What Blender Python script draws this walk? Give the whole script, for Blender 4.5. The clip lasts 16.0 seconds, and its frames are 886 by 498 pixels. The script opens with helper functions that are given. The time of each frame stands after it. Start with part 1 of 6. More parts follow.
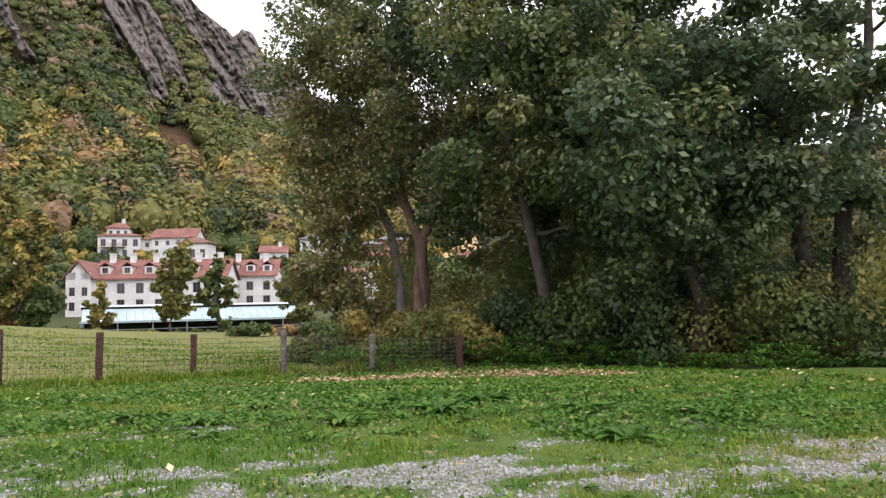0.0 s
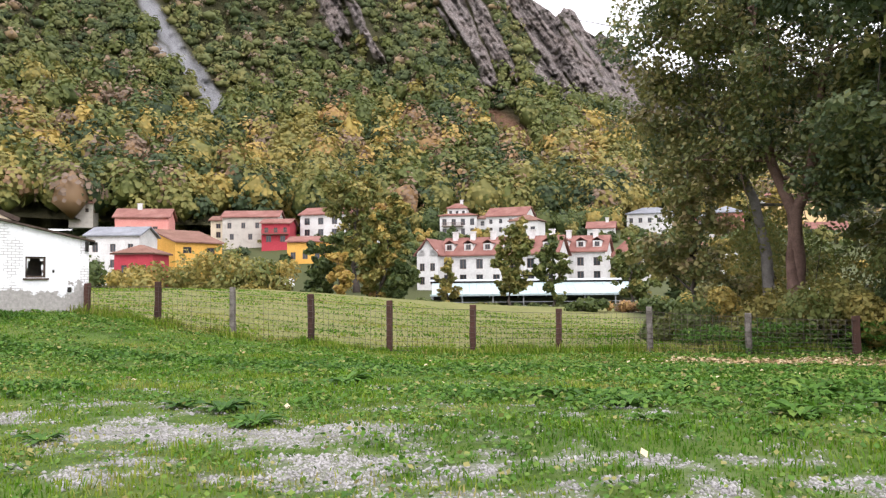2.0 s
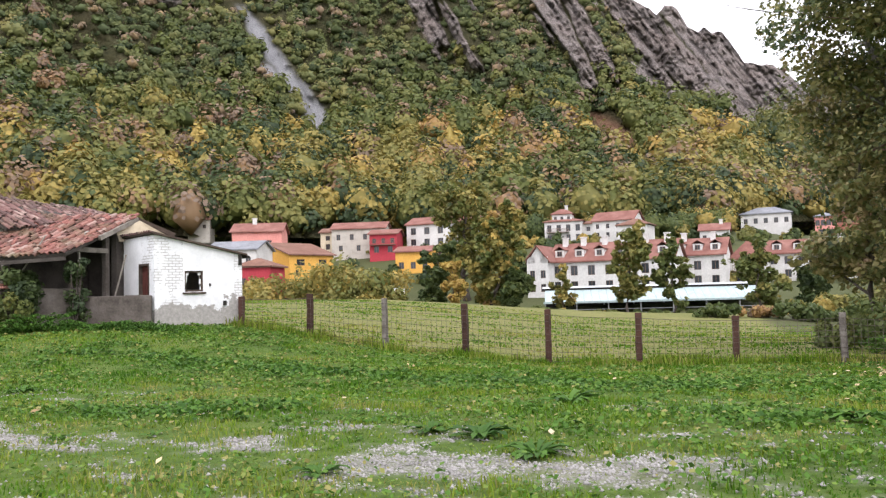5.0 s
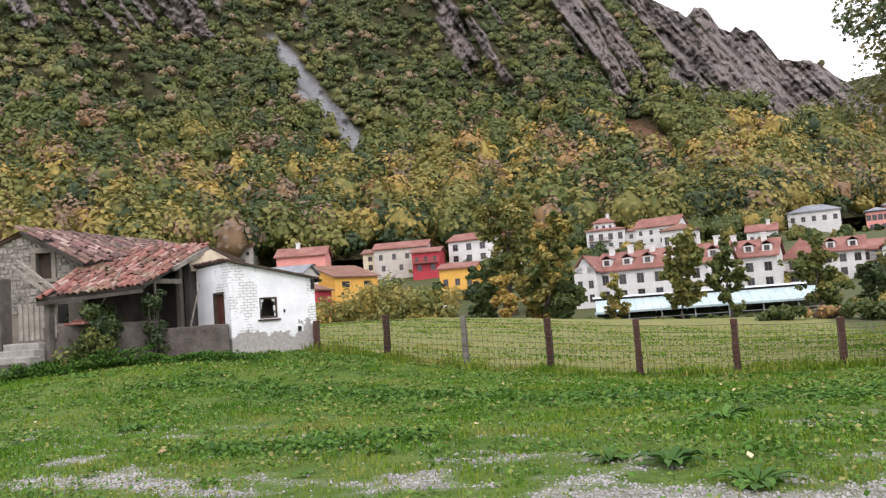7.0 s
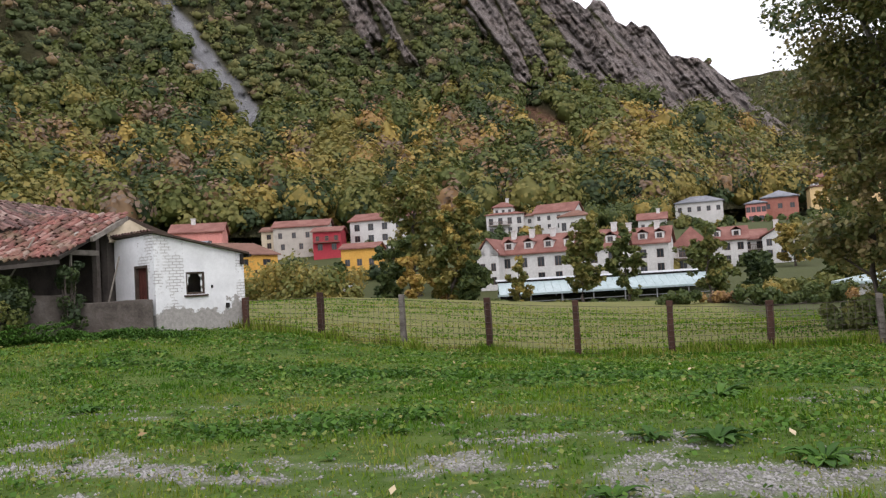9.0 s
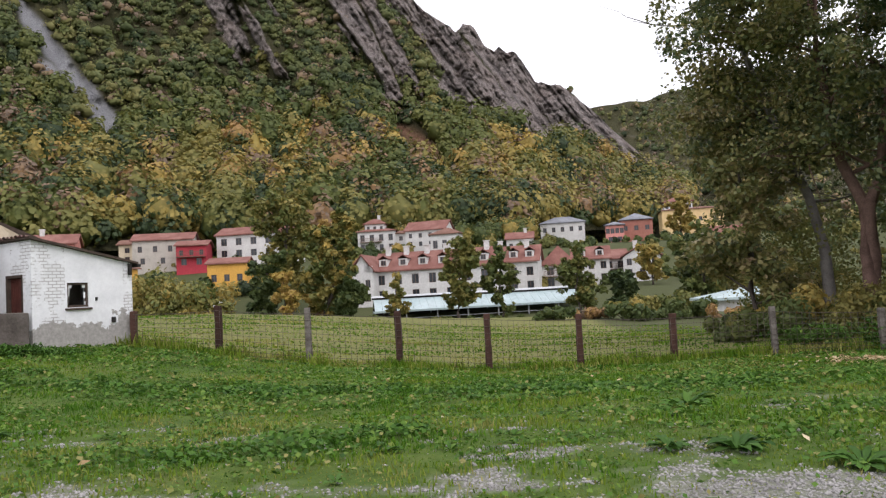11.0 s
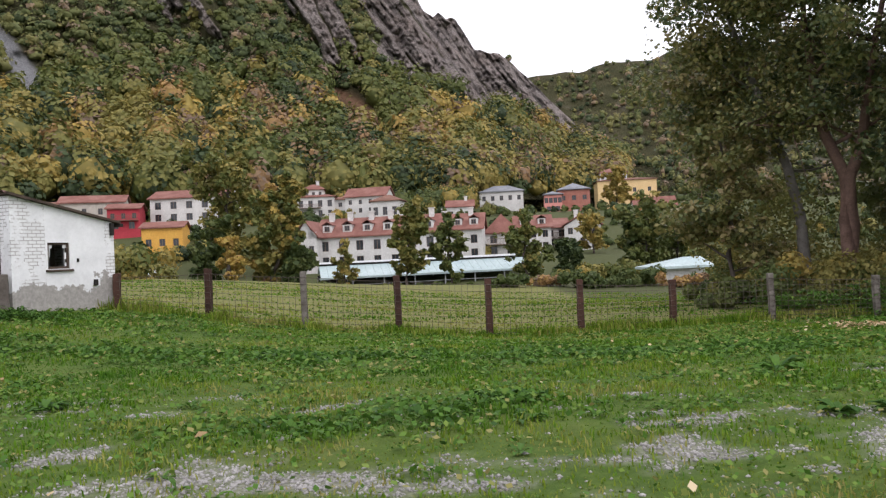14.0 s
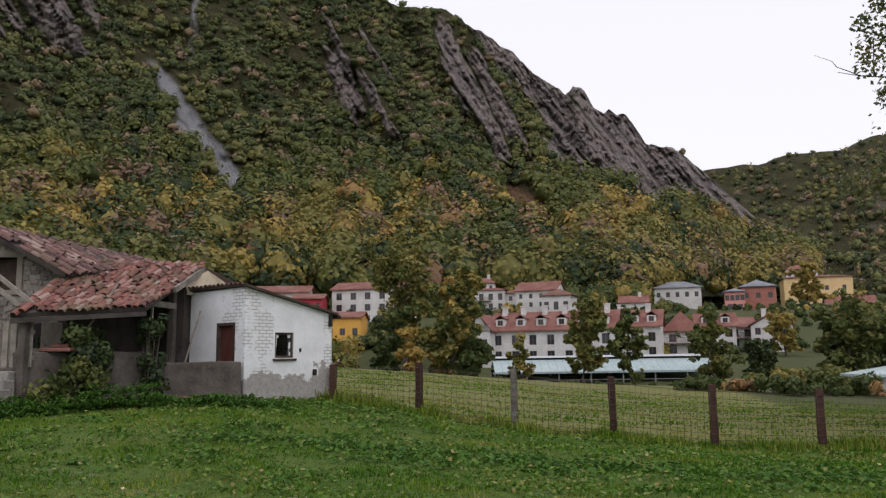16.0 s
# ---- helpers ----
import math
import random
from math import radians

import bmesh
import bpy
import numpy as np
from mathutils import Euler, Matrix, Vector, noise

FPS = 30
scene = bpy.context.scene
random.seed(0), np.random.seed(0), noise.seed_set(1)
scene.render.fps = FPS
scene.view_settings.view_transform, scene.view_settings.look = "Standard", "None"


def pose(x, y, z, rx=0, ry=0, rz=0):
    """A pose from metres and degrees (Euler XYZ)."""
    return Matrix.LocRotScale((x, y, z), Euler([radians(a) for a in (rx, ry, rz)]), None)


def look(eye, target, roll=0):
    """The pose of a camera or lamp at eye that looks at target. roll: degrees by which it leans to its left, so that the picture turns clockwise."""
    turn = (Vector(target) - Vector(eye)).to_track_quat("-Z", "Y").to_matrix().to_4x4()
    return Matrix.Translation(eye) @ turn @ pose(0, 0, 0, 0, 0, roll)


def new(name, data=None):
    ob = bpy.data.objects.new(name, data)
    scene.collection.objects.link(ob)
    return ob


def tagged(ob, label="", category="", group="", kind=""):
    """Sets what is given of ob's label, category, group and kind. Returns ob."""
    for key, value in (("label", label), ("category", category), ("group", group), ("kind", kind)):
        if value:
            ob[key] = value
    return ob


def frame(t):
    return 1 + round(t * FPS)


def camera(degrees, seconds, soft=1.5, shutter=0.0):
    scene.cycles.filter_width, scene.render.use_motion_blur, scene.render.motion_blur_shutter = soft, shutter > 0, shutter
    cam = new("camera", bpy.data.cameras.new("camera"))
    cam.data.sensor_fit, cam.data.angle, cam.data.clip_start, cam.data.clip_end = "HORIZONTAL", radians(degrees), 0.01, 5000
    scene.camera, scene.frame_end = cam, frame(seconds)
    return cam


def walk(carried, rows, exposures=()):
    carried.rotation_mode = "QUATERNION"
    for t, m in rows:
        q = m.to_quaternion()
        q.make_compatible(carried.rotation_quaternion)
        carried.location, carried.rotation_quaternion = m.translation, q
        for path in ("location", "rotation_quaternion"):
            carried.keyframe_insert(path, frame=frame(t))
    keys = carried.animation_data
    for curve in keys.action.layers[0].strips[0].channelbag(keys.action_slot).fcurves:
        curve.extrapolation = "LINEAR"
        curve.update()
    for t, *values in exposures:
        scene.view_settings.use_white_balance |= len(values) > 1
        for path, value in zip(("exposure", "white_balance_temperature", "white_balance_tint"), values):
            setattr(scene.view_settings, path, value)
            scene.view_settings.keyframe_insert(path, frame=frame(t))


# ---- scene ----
cam = camera(59.9, 16.0, soft=1.3)
PATH = [
    (0, (6.377, -0.768, 1.266), (6.874, 1.165, 1.398), -1.0),
    (0.5, (6.201, -0.662, 1.27), (6.675, 1.278, 1.386), -0.7),
    (1, (5.954, -0.427, 1.264), (6.054, 1.567, 1.384), -1.9),
    (1.5, (5.673, -0.244, 1.263), (5.46, 1.739, 1.402), 1.0),
    (2, (5.301, -0.135, 1.267), (4.976, 1.836, 1.348), -0.6),
    (2.5, (4.968, -0.003, 1.249), (4.412, 1.916, 1.344), -1.6),
    (3, (4.665, 0.053, 1.243), (4.11, 1.973, 1.317), 0.4),
    (3.5, (4.343, 0.119, 1.264), (3.79, 2.041, 1.307), -1.7),
    (3.7, (4.219, 0.15, 1.242), (3.641, 2.063, 1.306), -2.4),
    (5.8, (3.02, 0.49, 1.339), (2.48, 2.413, 1.446), -0.3),
    (6, (2.89, 0.463, 1.33), (2.405, 2.401, 1.432), -0.1),
    (6.5, (2.542, 0.522, 1.369), (2.063, 2.462, 1.453), -3.3),
    (7, (2.201, 0.643, 1.371), (1.538, 2.524, 1.525), -4.3),
    (7.5, (1.844, 0.654, 1.379), (1.237, 2.552, 1.552), -4.6),
    (8, (1.507, 0.643, 1.406), (0.936, 2.554, 1.566), -3.9),
    (8.5, (1.166, 0.691, 1.373), (0.59, 2.602, 1.49), -2.5),
    (9, (0.864, 0.723, 1.372), (0.456, 2.679, 1.46), -3.4),
    (9.2, (0.734, 0.75, 1.38), (0.393, 2.72, 1.446), -3.3),
    (11.3, (-0.601, 1.183, 1.314), (-0.613, 3.179, 1.429), -1.9),
    (11.5, (-0.724, 1.227, 1.312), (-0.717, 3.224, 1.408), -0.5),
    (12, (-1.044, 1.258, 1.305), (-0.974, 3.256, 1.266), -1.5),
    (12.5, (-1.341, 1.35, 1.302), (-1.282, 3.349, 1.319), -1.3),
    (13, (-1.61, 1.495, 1.328), (-1.624, 3.494, 1.38), 0.5),
    (13.5, (-1.939, 1.539, 1.341), (-1.83, 3.536, 1.339), -1.4),
    (14, (-2.242, 1.655, 1.318), (-2.136, 3.652, 1.339), -2.7),
    (14.5, (-2.515, 1.804, 1.337), (-2.388, 3.8, 1.369), -0.4),
    (15, (-2.868, 1.851, 1.372), (-2.843, 3.85, 1.417), -5.3),
    (15.5, (-3.194, 1.937, 1.39), (-3.408, 3.917, 1.572), -5.4),
    (15.8, (-3.357, 2.058, 1.419), (-3.672, 4.02, 1.645), -3.8),
    (16, (-3.467, 2.073, 1.45), (-3.779, 4.029, 1.727), -0.8),
]
walk(cam, [(t, look(eye, target, roll)) for t, eye, target, roll in PATH],
     exposures=[(0.0, 0.84, 6330, 17), (1.0, 1.1, 6380, 17), (3.5, 1.14, 6380, 17), (6.0, 0.92, 6380, 17), (7.0, 0.85, 6380, 17), (7.5, 0.42, 6380, 17), (8.5, 0.34, 6380, 17), (9.0, 0.34, 6380, 17), (11.5, 0.42, 6380, 17), (13.0, 0.42, 6380, 17), (14.5, 0.42, 6380, 17), (15.0, 0.25, 6380, 17), (15.5, -0.05, 6380, 17), (16.0, -0.2, 6380, 17)])

# ---- light: an overcast autumn afternoon ----
world = bpy.data.worlds.new("world")
scene.world = world
world.use_nodes = True
wn, wl = world.node_tree.nodes, world.node_tree.links
sky = wn.new("ShaderNodeTexSky")
sky.sky_type, sky.sun_disc = "NISHITA", False
sky.sun_elevation, sky.sun_rotation = radians(50), radians(150)
sky.dust_density, sky.air_density = 4.0, 1.0
grey = wn.new("ShaderNodeHueSaturation")
grey.inputs["Saturation"].default_value = 0.18
wl.new(sky.outputs[0], grey.inputs["Color"])
cloud = wn.new("ShaderNodeMix")
cloud.data_type = "RGBA"
cloud.inputs[0].default_value = 0.72
cloud.inputs[7].default_value = (8.8, 8.95, 9.2, 1)
wl.new(grey.outputs[0], cloud.inputs[6])
wl.new(cloud.outputs[2], wn["Background"].inputs[0])
wn["Background"].inputs[1].default_value = 0.15
sun = new("sun", bpy.data.lights.new("sun", "SUN"))
sun.data.energy, sun.data.angle, sun.data.color = 0.6, radians(35), (1.0, 0.96, 0.9)
# thin cloud all over; what sun comes through stands high behind the walker's right
sun.matrix_world = look((32.1, -55.7, 76.6), (0, 0, 0))

RNG = np.random.default_rng(7)


# ---- materials ----
def nodes_of(name):
    mat = bpy.data.materials.new(name)
    mat.use_nodes = True
    nt = mat.node_tree
    return mat, nt.nodes, nt.links, nt.nodes["Principled BSDF"]


def noise_node(n, l, scale, detail=6, rough=0.6, coord="Object", vec=None):
    tex = n.new("ShaderNodeTexNoise")
    tex.inputs["Scale"].default_value = scale
    tex.inputs["Detail"].default_value = detail
    tex.inputs["Roughness"].default_value = rough
    if vec is None:
        c = n.new("ShaderNodeTexCoord")
        vec = c.outputs[coord]
    l.new(vec, tex.inputs["Vector"])
    return tex.outputs["Fac"]


def ramp(n, l, fac, stops):
    r = n.new("ShaderNodeValToRGB")
    e = r.color_ramp.elements
    while len(e) < len(stops):
        e.new(0.5)
    for el, (p, c) in zip(e, stops):
        el.position, el.color = p, (*c, 1)
    l.new(fac, r.inputs[0])
    return r.outputs[0]


def mix(n, l, fac, a, b, kind="MIX"):
    m = n.new("ShaderNodeMix")
    m.data_type, m.blend_type = "RGBA", kind
    for sock, v in ((m.inputs[0], fac), (m.inputs[6], a), (m.inputs[7], b)):
        if isinstance(v, (int, float)):
            sock.default_value = v
        elif isinstance(v, tuple):
            sock.default_value = (*v, 1)
        else:
            l.new(v, sock)
    return m.outputs[2]


def bump(n, l, bsdf, height, strength, distance):
    b = n.new("ShaderNodeBump")
    b.inputs["Strength"].default_value, b.inputs["Distance"].default_value = strength, distance
    l.new(height, b.inputs["Height"])
    l.new(b.outputs[0], bsdf.inputs["Normal"])


def attr(n, name):
    a = n.new("ShaderNodeAttribute")
    a.attribute_name = name
    return a.outputs["Fac"]


def surface(name, a, b, scale, rough=0.85, fine=None, bump_d=0.01, c=None, per_object=0.0):
    """Two or three tones mixed by coarse noise, broken by fine noise, with relief."""
    mat, n, l, p = nodes_of(name)
    big = noise_node(n, l, scale)
    small = noise_node(n, l, fine or scale * 9, 8, 0.7)
    col = ramp(n, l, big, [(0.35, a), (0.65, b)] if c is None else [(0.3, a), (0.5, b), (0.72, c)])
    col = mix(n, l, 0.35, col, ramp(n, l, small, [(0.3, tuple(v * 0.55 for v in a)), (0.7, tuple(min(1, v * 1.35) for v in b))]))
    if per_object:
        info = n.new("ShaderNodeObjectInfo")
        col = mix(n, l, per_object, col, ramp(n, l, info.outputs["Random"], [(0.0, tuple(v * 0.45 for v in a)), (1.0, tuple(min(1, v * 1.5) for v in b))]))
    l.new(col, p.inputs["Base Color"])
    p.inputs["Roughness"].default_value = rough
    p.inputs["Specular IOR Level"].default_value = 0.25
    bump(n, l, p, small, 0.6, bump_d)
    return mat


LEAF_STOPS = [(0.0, (0.036, 0.058, 0.024)), (0.2, (0.068, 0.098, 0.028)), (0.4, (0.125, 0.145, 0.038)),
              (0.58, (0.25, 0.215, 0.06)), (0.74, (0.42, 0.30, 0.075)), (0.88, (0.35, 0.21, 0.09)), (1.0, (0.20, 0.145, 0.105))]

NEAR_STOPS = [(0.0, (0.042, 0.066, 0.034)), (0.25, (0.078, 0.110, 0.048)), (0.5, (0.150, 0.165, 0.055)), (0.7, (0.26, 0.23, 0.085)), (0.88, (0.34, 0.27, 0.13)), (1.0, (0.26, 0.17, 0.10))]
SCRUB_STOPS = [(0.0, (0.050, 0.070, 0.034)), (0.2, (0.095, 0.120, 0.046)), (0.4, (0.165, 0.175, 0.062)), (0.6, (0.26, 0.23, 0.085)), (0.8, (0.36, 0.25, 0.10)), (1.0, (0.25, 0.19, 0.145))]


def foliage(name, stops=LEAF_STOPS, through_light=0.3, rough=0.6, gloss=0.3):
    mat, n, l, p = nodes_of(name)
    col = ramp(n, l, attr(n, "hue"), stops)
    l.new(col, p.inputs["Base Color"])
    p.inputs["Roughness"].default_value = rough
    p.inputs["Specular IOR Level"].default_value = gloss
    t = n.new("ShaderNodeBsdfTranslucent")
    l.new(col, t.inputs[0])
    m = n.new("ShaderNodeMixShader")
    m.inputs[0].default_value = through_light
    l.new(p.outputs[0], m.inputs[1])
    l.new(t.outputs[0], m.inputs[2])
    l.new(m.outputs[0], n["Material Output"].inputs[0])
    return mat


def mountain_material():
    mat, n, l, p = nodes_of("mountain_slope")
    f = noise_node(n, l, 0.05, 8, 0.65)
    g = noise_node(n, l, 0.6, 8, 0.7)
    turf = ramp(n, l, f, [(0.3, (0.040, 0.048, 0.022)), (0.5, (0.070, 0.070, 0.032)), (0.7, (0.105, 0.085, 0.05))])
    turf = mix(n, l, 0.5, turf, ramp(n, l, g, [(0.3, (0.03, 0.034, 0.017)), (0.7, (0.13, 0.115, 0.055))]))
    stone = ramp(n, l, g, [(0.3, (0.17, 0.15, 0.145)), (0.5, (0.36, 0.32, 0.305)), (0.7, (0.56, 0.51, 0.48))])
    stone = mix(n, l, ramp(n, l, f, [(0.45, (0, 0, 0)), (0.65, (0.4, 0.4, 0.4))]), stone, (0.30, 0.19, 0.13))
    stone = mix(n, l, 0.6, stone, ramp(n, l, noise_node(n, l, 0.42, 9, 0.85), [(0.36, (0.035, 0.03, 0.028)), (0.5, (0.27, 0.225, 0.205)), (0.64, (0.56, 0.49, 0.46))]))
    # recessed strata darkened: crevice shade put into the rock colour
    stone = mix(n, l, attr(n, "crevice_shade"), stone, (0.035, 0.032, 0.03))
    loose = ramp(n, l, noise_node(n, l, 1.6, 8, 0.8), [(0.3, (0.2, 0.2, 0.21)), (0.7, (0.58, 0.58, 0.6))])
    red = ramp(n, l, g, [(0.3, (0.20, 0.11, 0.07)), (0.7, (0.34, 0.20, 0.13))])
    col = mix(n, l, attr(n, "rock"), turf, stone)
    col = mix(n, l, attr(n, "scree"), col, loose)
    col = mix(n, l, attr(n, "red"), col, red)
    l.new(col, p.inputs["Base Color"])
    p.inputs["Roughness"].default_value = 0.95
    p.inputs["Specular IOR Level"].default_value = 0.1
    fine = noise_node(n, l, 2.2, 8, 0.75)
    both = n.new("ShaderNodeMath")
    both.operation = "ADD"
    l.new(g, both.inputs[0])
    l.new(fine, both.inputs[1])
    bump(n, l, p, both.outputs[0], 1.0, 2.2)
    return mat


def ground_material():
    mat, n, l, p = nodes_of("meadow_ground")
    f = noise_node(n, l, 0.5, 8, 0.65)
    g = noise_node(n, l, 9.0, 8, 0.75)
    turf = ramp(n, l, f, [(0.3, (0.03, 0.072, 0.010)), (0.5, (0.06, 0.115, 0.014)), (0.72, (0.13, 0.145, 0.04))])
    turf = mix(n, l, 0.45, turf, ramp(n, l, g, [(0.3, (0.025, 0.045, 0.010)), (0.7, (0.13, 0.165, 0.04))]))
    pasture = ramp(n, l, noise_node(n, l, 0.25, 8, 0.7), [(0.35, (0.105, 0.125, 0.034)), (0.6, (0.18, 0.175, 0.062))])
    pasture = mix(n, l, 0.5, pasture, ramp(n, l, noise_node(n, l, 2.2, 8, 0.75), [(0.35, (0.07, 0.085, 0.024)), (0.65, (0.22, 0.205, 0.075))]))
    vor = n.new("ShaderNodeTexVoronoi")
    vor.inputs["Scale"].default_value = 28
    c = n.new("ShaderNodeTexCoord")
    l.new(c.outputs["Object"], vor.inputs["Vector"])
    grit = ramp(n, l, vor.outputs["Distance"], [(0.0, (0.40, 0.385, 0.37)), (0.45, (0.26, 0.245, 0.23)), (0.75, (0.11, 0.10, 0.085))])
    grit = mix(n, l, 0.5, grit, ramp(n, l, g, [(0.3, (0.13, 0.115, 0.09)), (0.7, (0.42, 0.40, 0.38))]))
    litter = ramp(n, l, noise_node(n, l, 7.0, 8, 0.8), [(0.35, (0.10, 0.085, 0.04)), (0.5, (0.26, 0.19, 0.10)), (0.7, (0.42, 0.33, 0.2))])
    col = mix(n, l, attr(n, "pasture"), turf, pasture)
    col = mix(n, l, attr(n, "gravel"), col, grit)
    col = mix(n, l, attr(n, "litter"), col, litter)
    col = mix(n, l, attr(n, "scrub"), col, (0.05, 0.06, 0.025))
    l.new(col, p.inputs["Base Color"])
    p.inputs["Roughness"].default_value = 0.95
    p.inputs["Specular IOR Level"].default_value = 0.15
    bump(n, l, p, g, 0.7, 0.03)
    return mat


def tile_material(name, a, b, moss):
    """Weathered roof tile: each piece its own tone, with moss and lichen."""
    mat, n, l, p = nodes_of(name)
    info = n.new("ShaderNodeObjectInfo")
    geo = n.new("ShaderNodeNewGeometry")
    add = n.new("ShaderNodeMath")
    add.operation = "ADD"
    l.new(info.outputs["Random"], add.inputs[0])
    l.new(geo.outputs["Random Per Island"], add.inputs[1])
    fr = n.new("ShaderNodeMath")
    fr.operation = "FRACT"
    l.new(add.outputs[0], fr.inputs[0])
    col = ramp(n, l, fr.outputs[0], [(0.0, tuple(v * 0.5 for v in a)), (0.35, a), (0.75, b), (1.0, (0.36, 0.26, 0.22))])
    place = n.new("ShaderNodeNewGeometry").outputs["Position"]
    s = noise_node(n, l, 1.1, 6, 0.7, vec=place)
    col = mix(n, l, ramp(n, l, s, [(0.5 - moss, (0, 0, 0)), (0.75 - moss, (0.8, 0.8, 0.8))]), col, (0.10, 0.095, 0.035))
    col = mix(n, l, 0.25, col, ramp(n, l, noise_node(n, l, 12, 8, 0.8, vec=place), [(0.35, (0.015, 0.011, 0.009)), (0.7, (0.36, 0.27, 0.22))]))
    l.new(col, p.inputs["Base Color"])
    p.inputs["Roughness"].default_value = 0.9
    return mat


def peeling_material():
    """White limewash on brick render, peeled to grey along the foot and in patches."""
    mat, n, l, p = nodes_of("peeling_whitewash")
    place = n.new("ShaderNodeTexCoord").outputs["Object"]
    sep = n.new("ShaderNodeSeparateXYZ")
    l.new(place, sep.inputs[0])
    f = noise_node(n, l, 1.3, 8, 0.65, vec=place)
    g = noise_node(n, l, 9, 8, 0.75, vec=place)
    white = ramp(n, l, f, [(0.3, (0.62, 0.63, 0.64)), (0.6, (0.80, 0.81, 0.82))])
    white = mix(n, l, 0.25, white, ramp(n, l, g, [(0.3, (0.5, 0.5, 0.5)), (0.6, (0.85, 0.85, 0.86))]))
    render_grey = ramp(n, l, g, [(0.3, (0.20, 0.19, 0.175)), (0.7, (0.42, 0.40, 0.375))])
    # peeled where noise minus height passes a threshold
    hgt = n.new("ShaderNodeMath")
    hgt.operation = "MULTIPLY_ADD"
    l.new(sep.outputs[2], hgt.inputs[0])
    hgt.inputs[1].default_value, hgt.inputs[2].default_value = -0.45, 0.51
    s = n.new("ShaderNodeMath")
    s.operation = "ADD"
    l.new(hgt.outputs[0], s.inputs[0])
    l.new(f, s.inputs[1])
    bare = ramp(n, l, s.outputs[0], [(0.49, (0, 0, 0)), (0.51, (1, 1, 1))])
    spots = ramp(n, l, g, [(0.66, (0, 0, 0)), (0.69, (0.8, 0.8, 0.8))])
    brick = n.new("ShaderNodeTexBrick")
    brick.inputs["Scale"].default_value = 2.3
    brick.inputs["Row Height"].default_value = 0.19
    brick.inputs["Mortar Size"].default_value = 0.022
    turn = n.new("ShaderNodeCombineXYZ")
    both = n.new("ShaderNodeMath")
    both.operation = "ADD"
    l.new(sep.outputs[0], both.inputs[0])
    l.new(sep.outputs[1], both.inputs[1])
    l.new(both.outputs[0], turn.inputs[0])
    l.new(sep.outputs[2], turn.inputs[1])
    l.new(turn.outputs[0], brick.inputs["Vector"])
    worn = ramp(n, l, noise_node(n, l, 1.15, 6, 0.65, vec=place), [(0.485, (0, 0, 0)), (0.52, (1, 1, 1))])
    # worn most near the door corner and the far edge of the wall
    edge = n.new("ShaderNodeMath")
    edge.operation = "COMPARE"
    l.new(sep.outputs[0], edge.inputs[0])
    edge.inputs[1].default_value, edge.inputs[2].default_value = 1.72, 0.85
    worn = mix(n, l, edge.outputs[0], worn, (0, 0, 0))
    joints = mix(n, l, worn, (0, 0, 0), brick.outputs["Fac"])
    white = mix(n, l, mix(n, l, 0.15, (0, 0, 0), worn), white, (0.40, 0.385, 0.37))
    white = mix(n, l, joints, white, (0.36, 0.345, 0.33))
    col = mix(n, l, bare, white, render_grey)
    col = mix(n, l, spots, col, (0.33, 0.315, 0.30))
    l.new(col, p.inputs["Base Color"])
    p.inputs["Roughness"].default_value = 0.9
    bump(n, l, p, bare, -0.5, 0.02)
    return mat


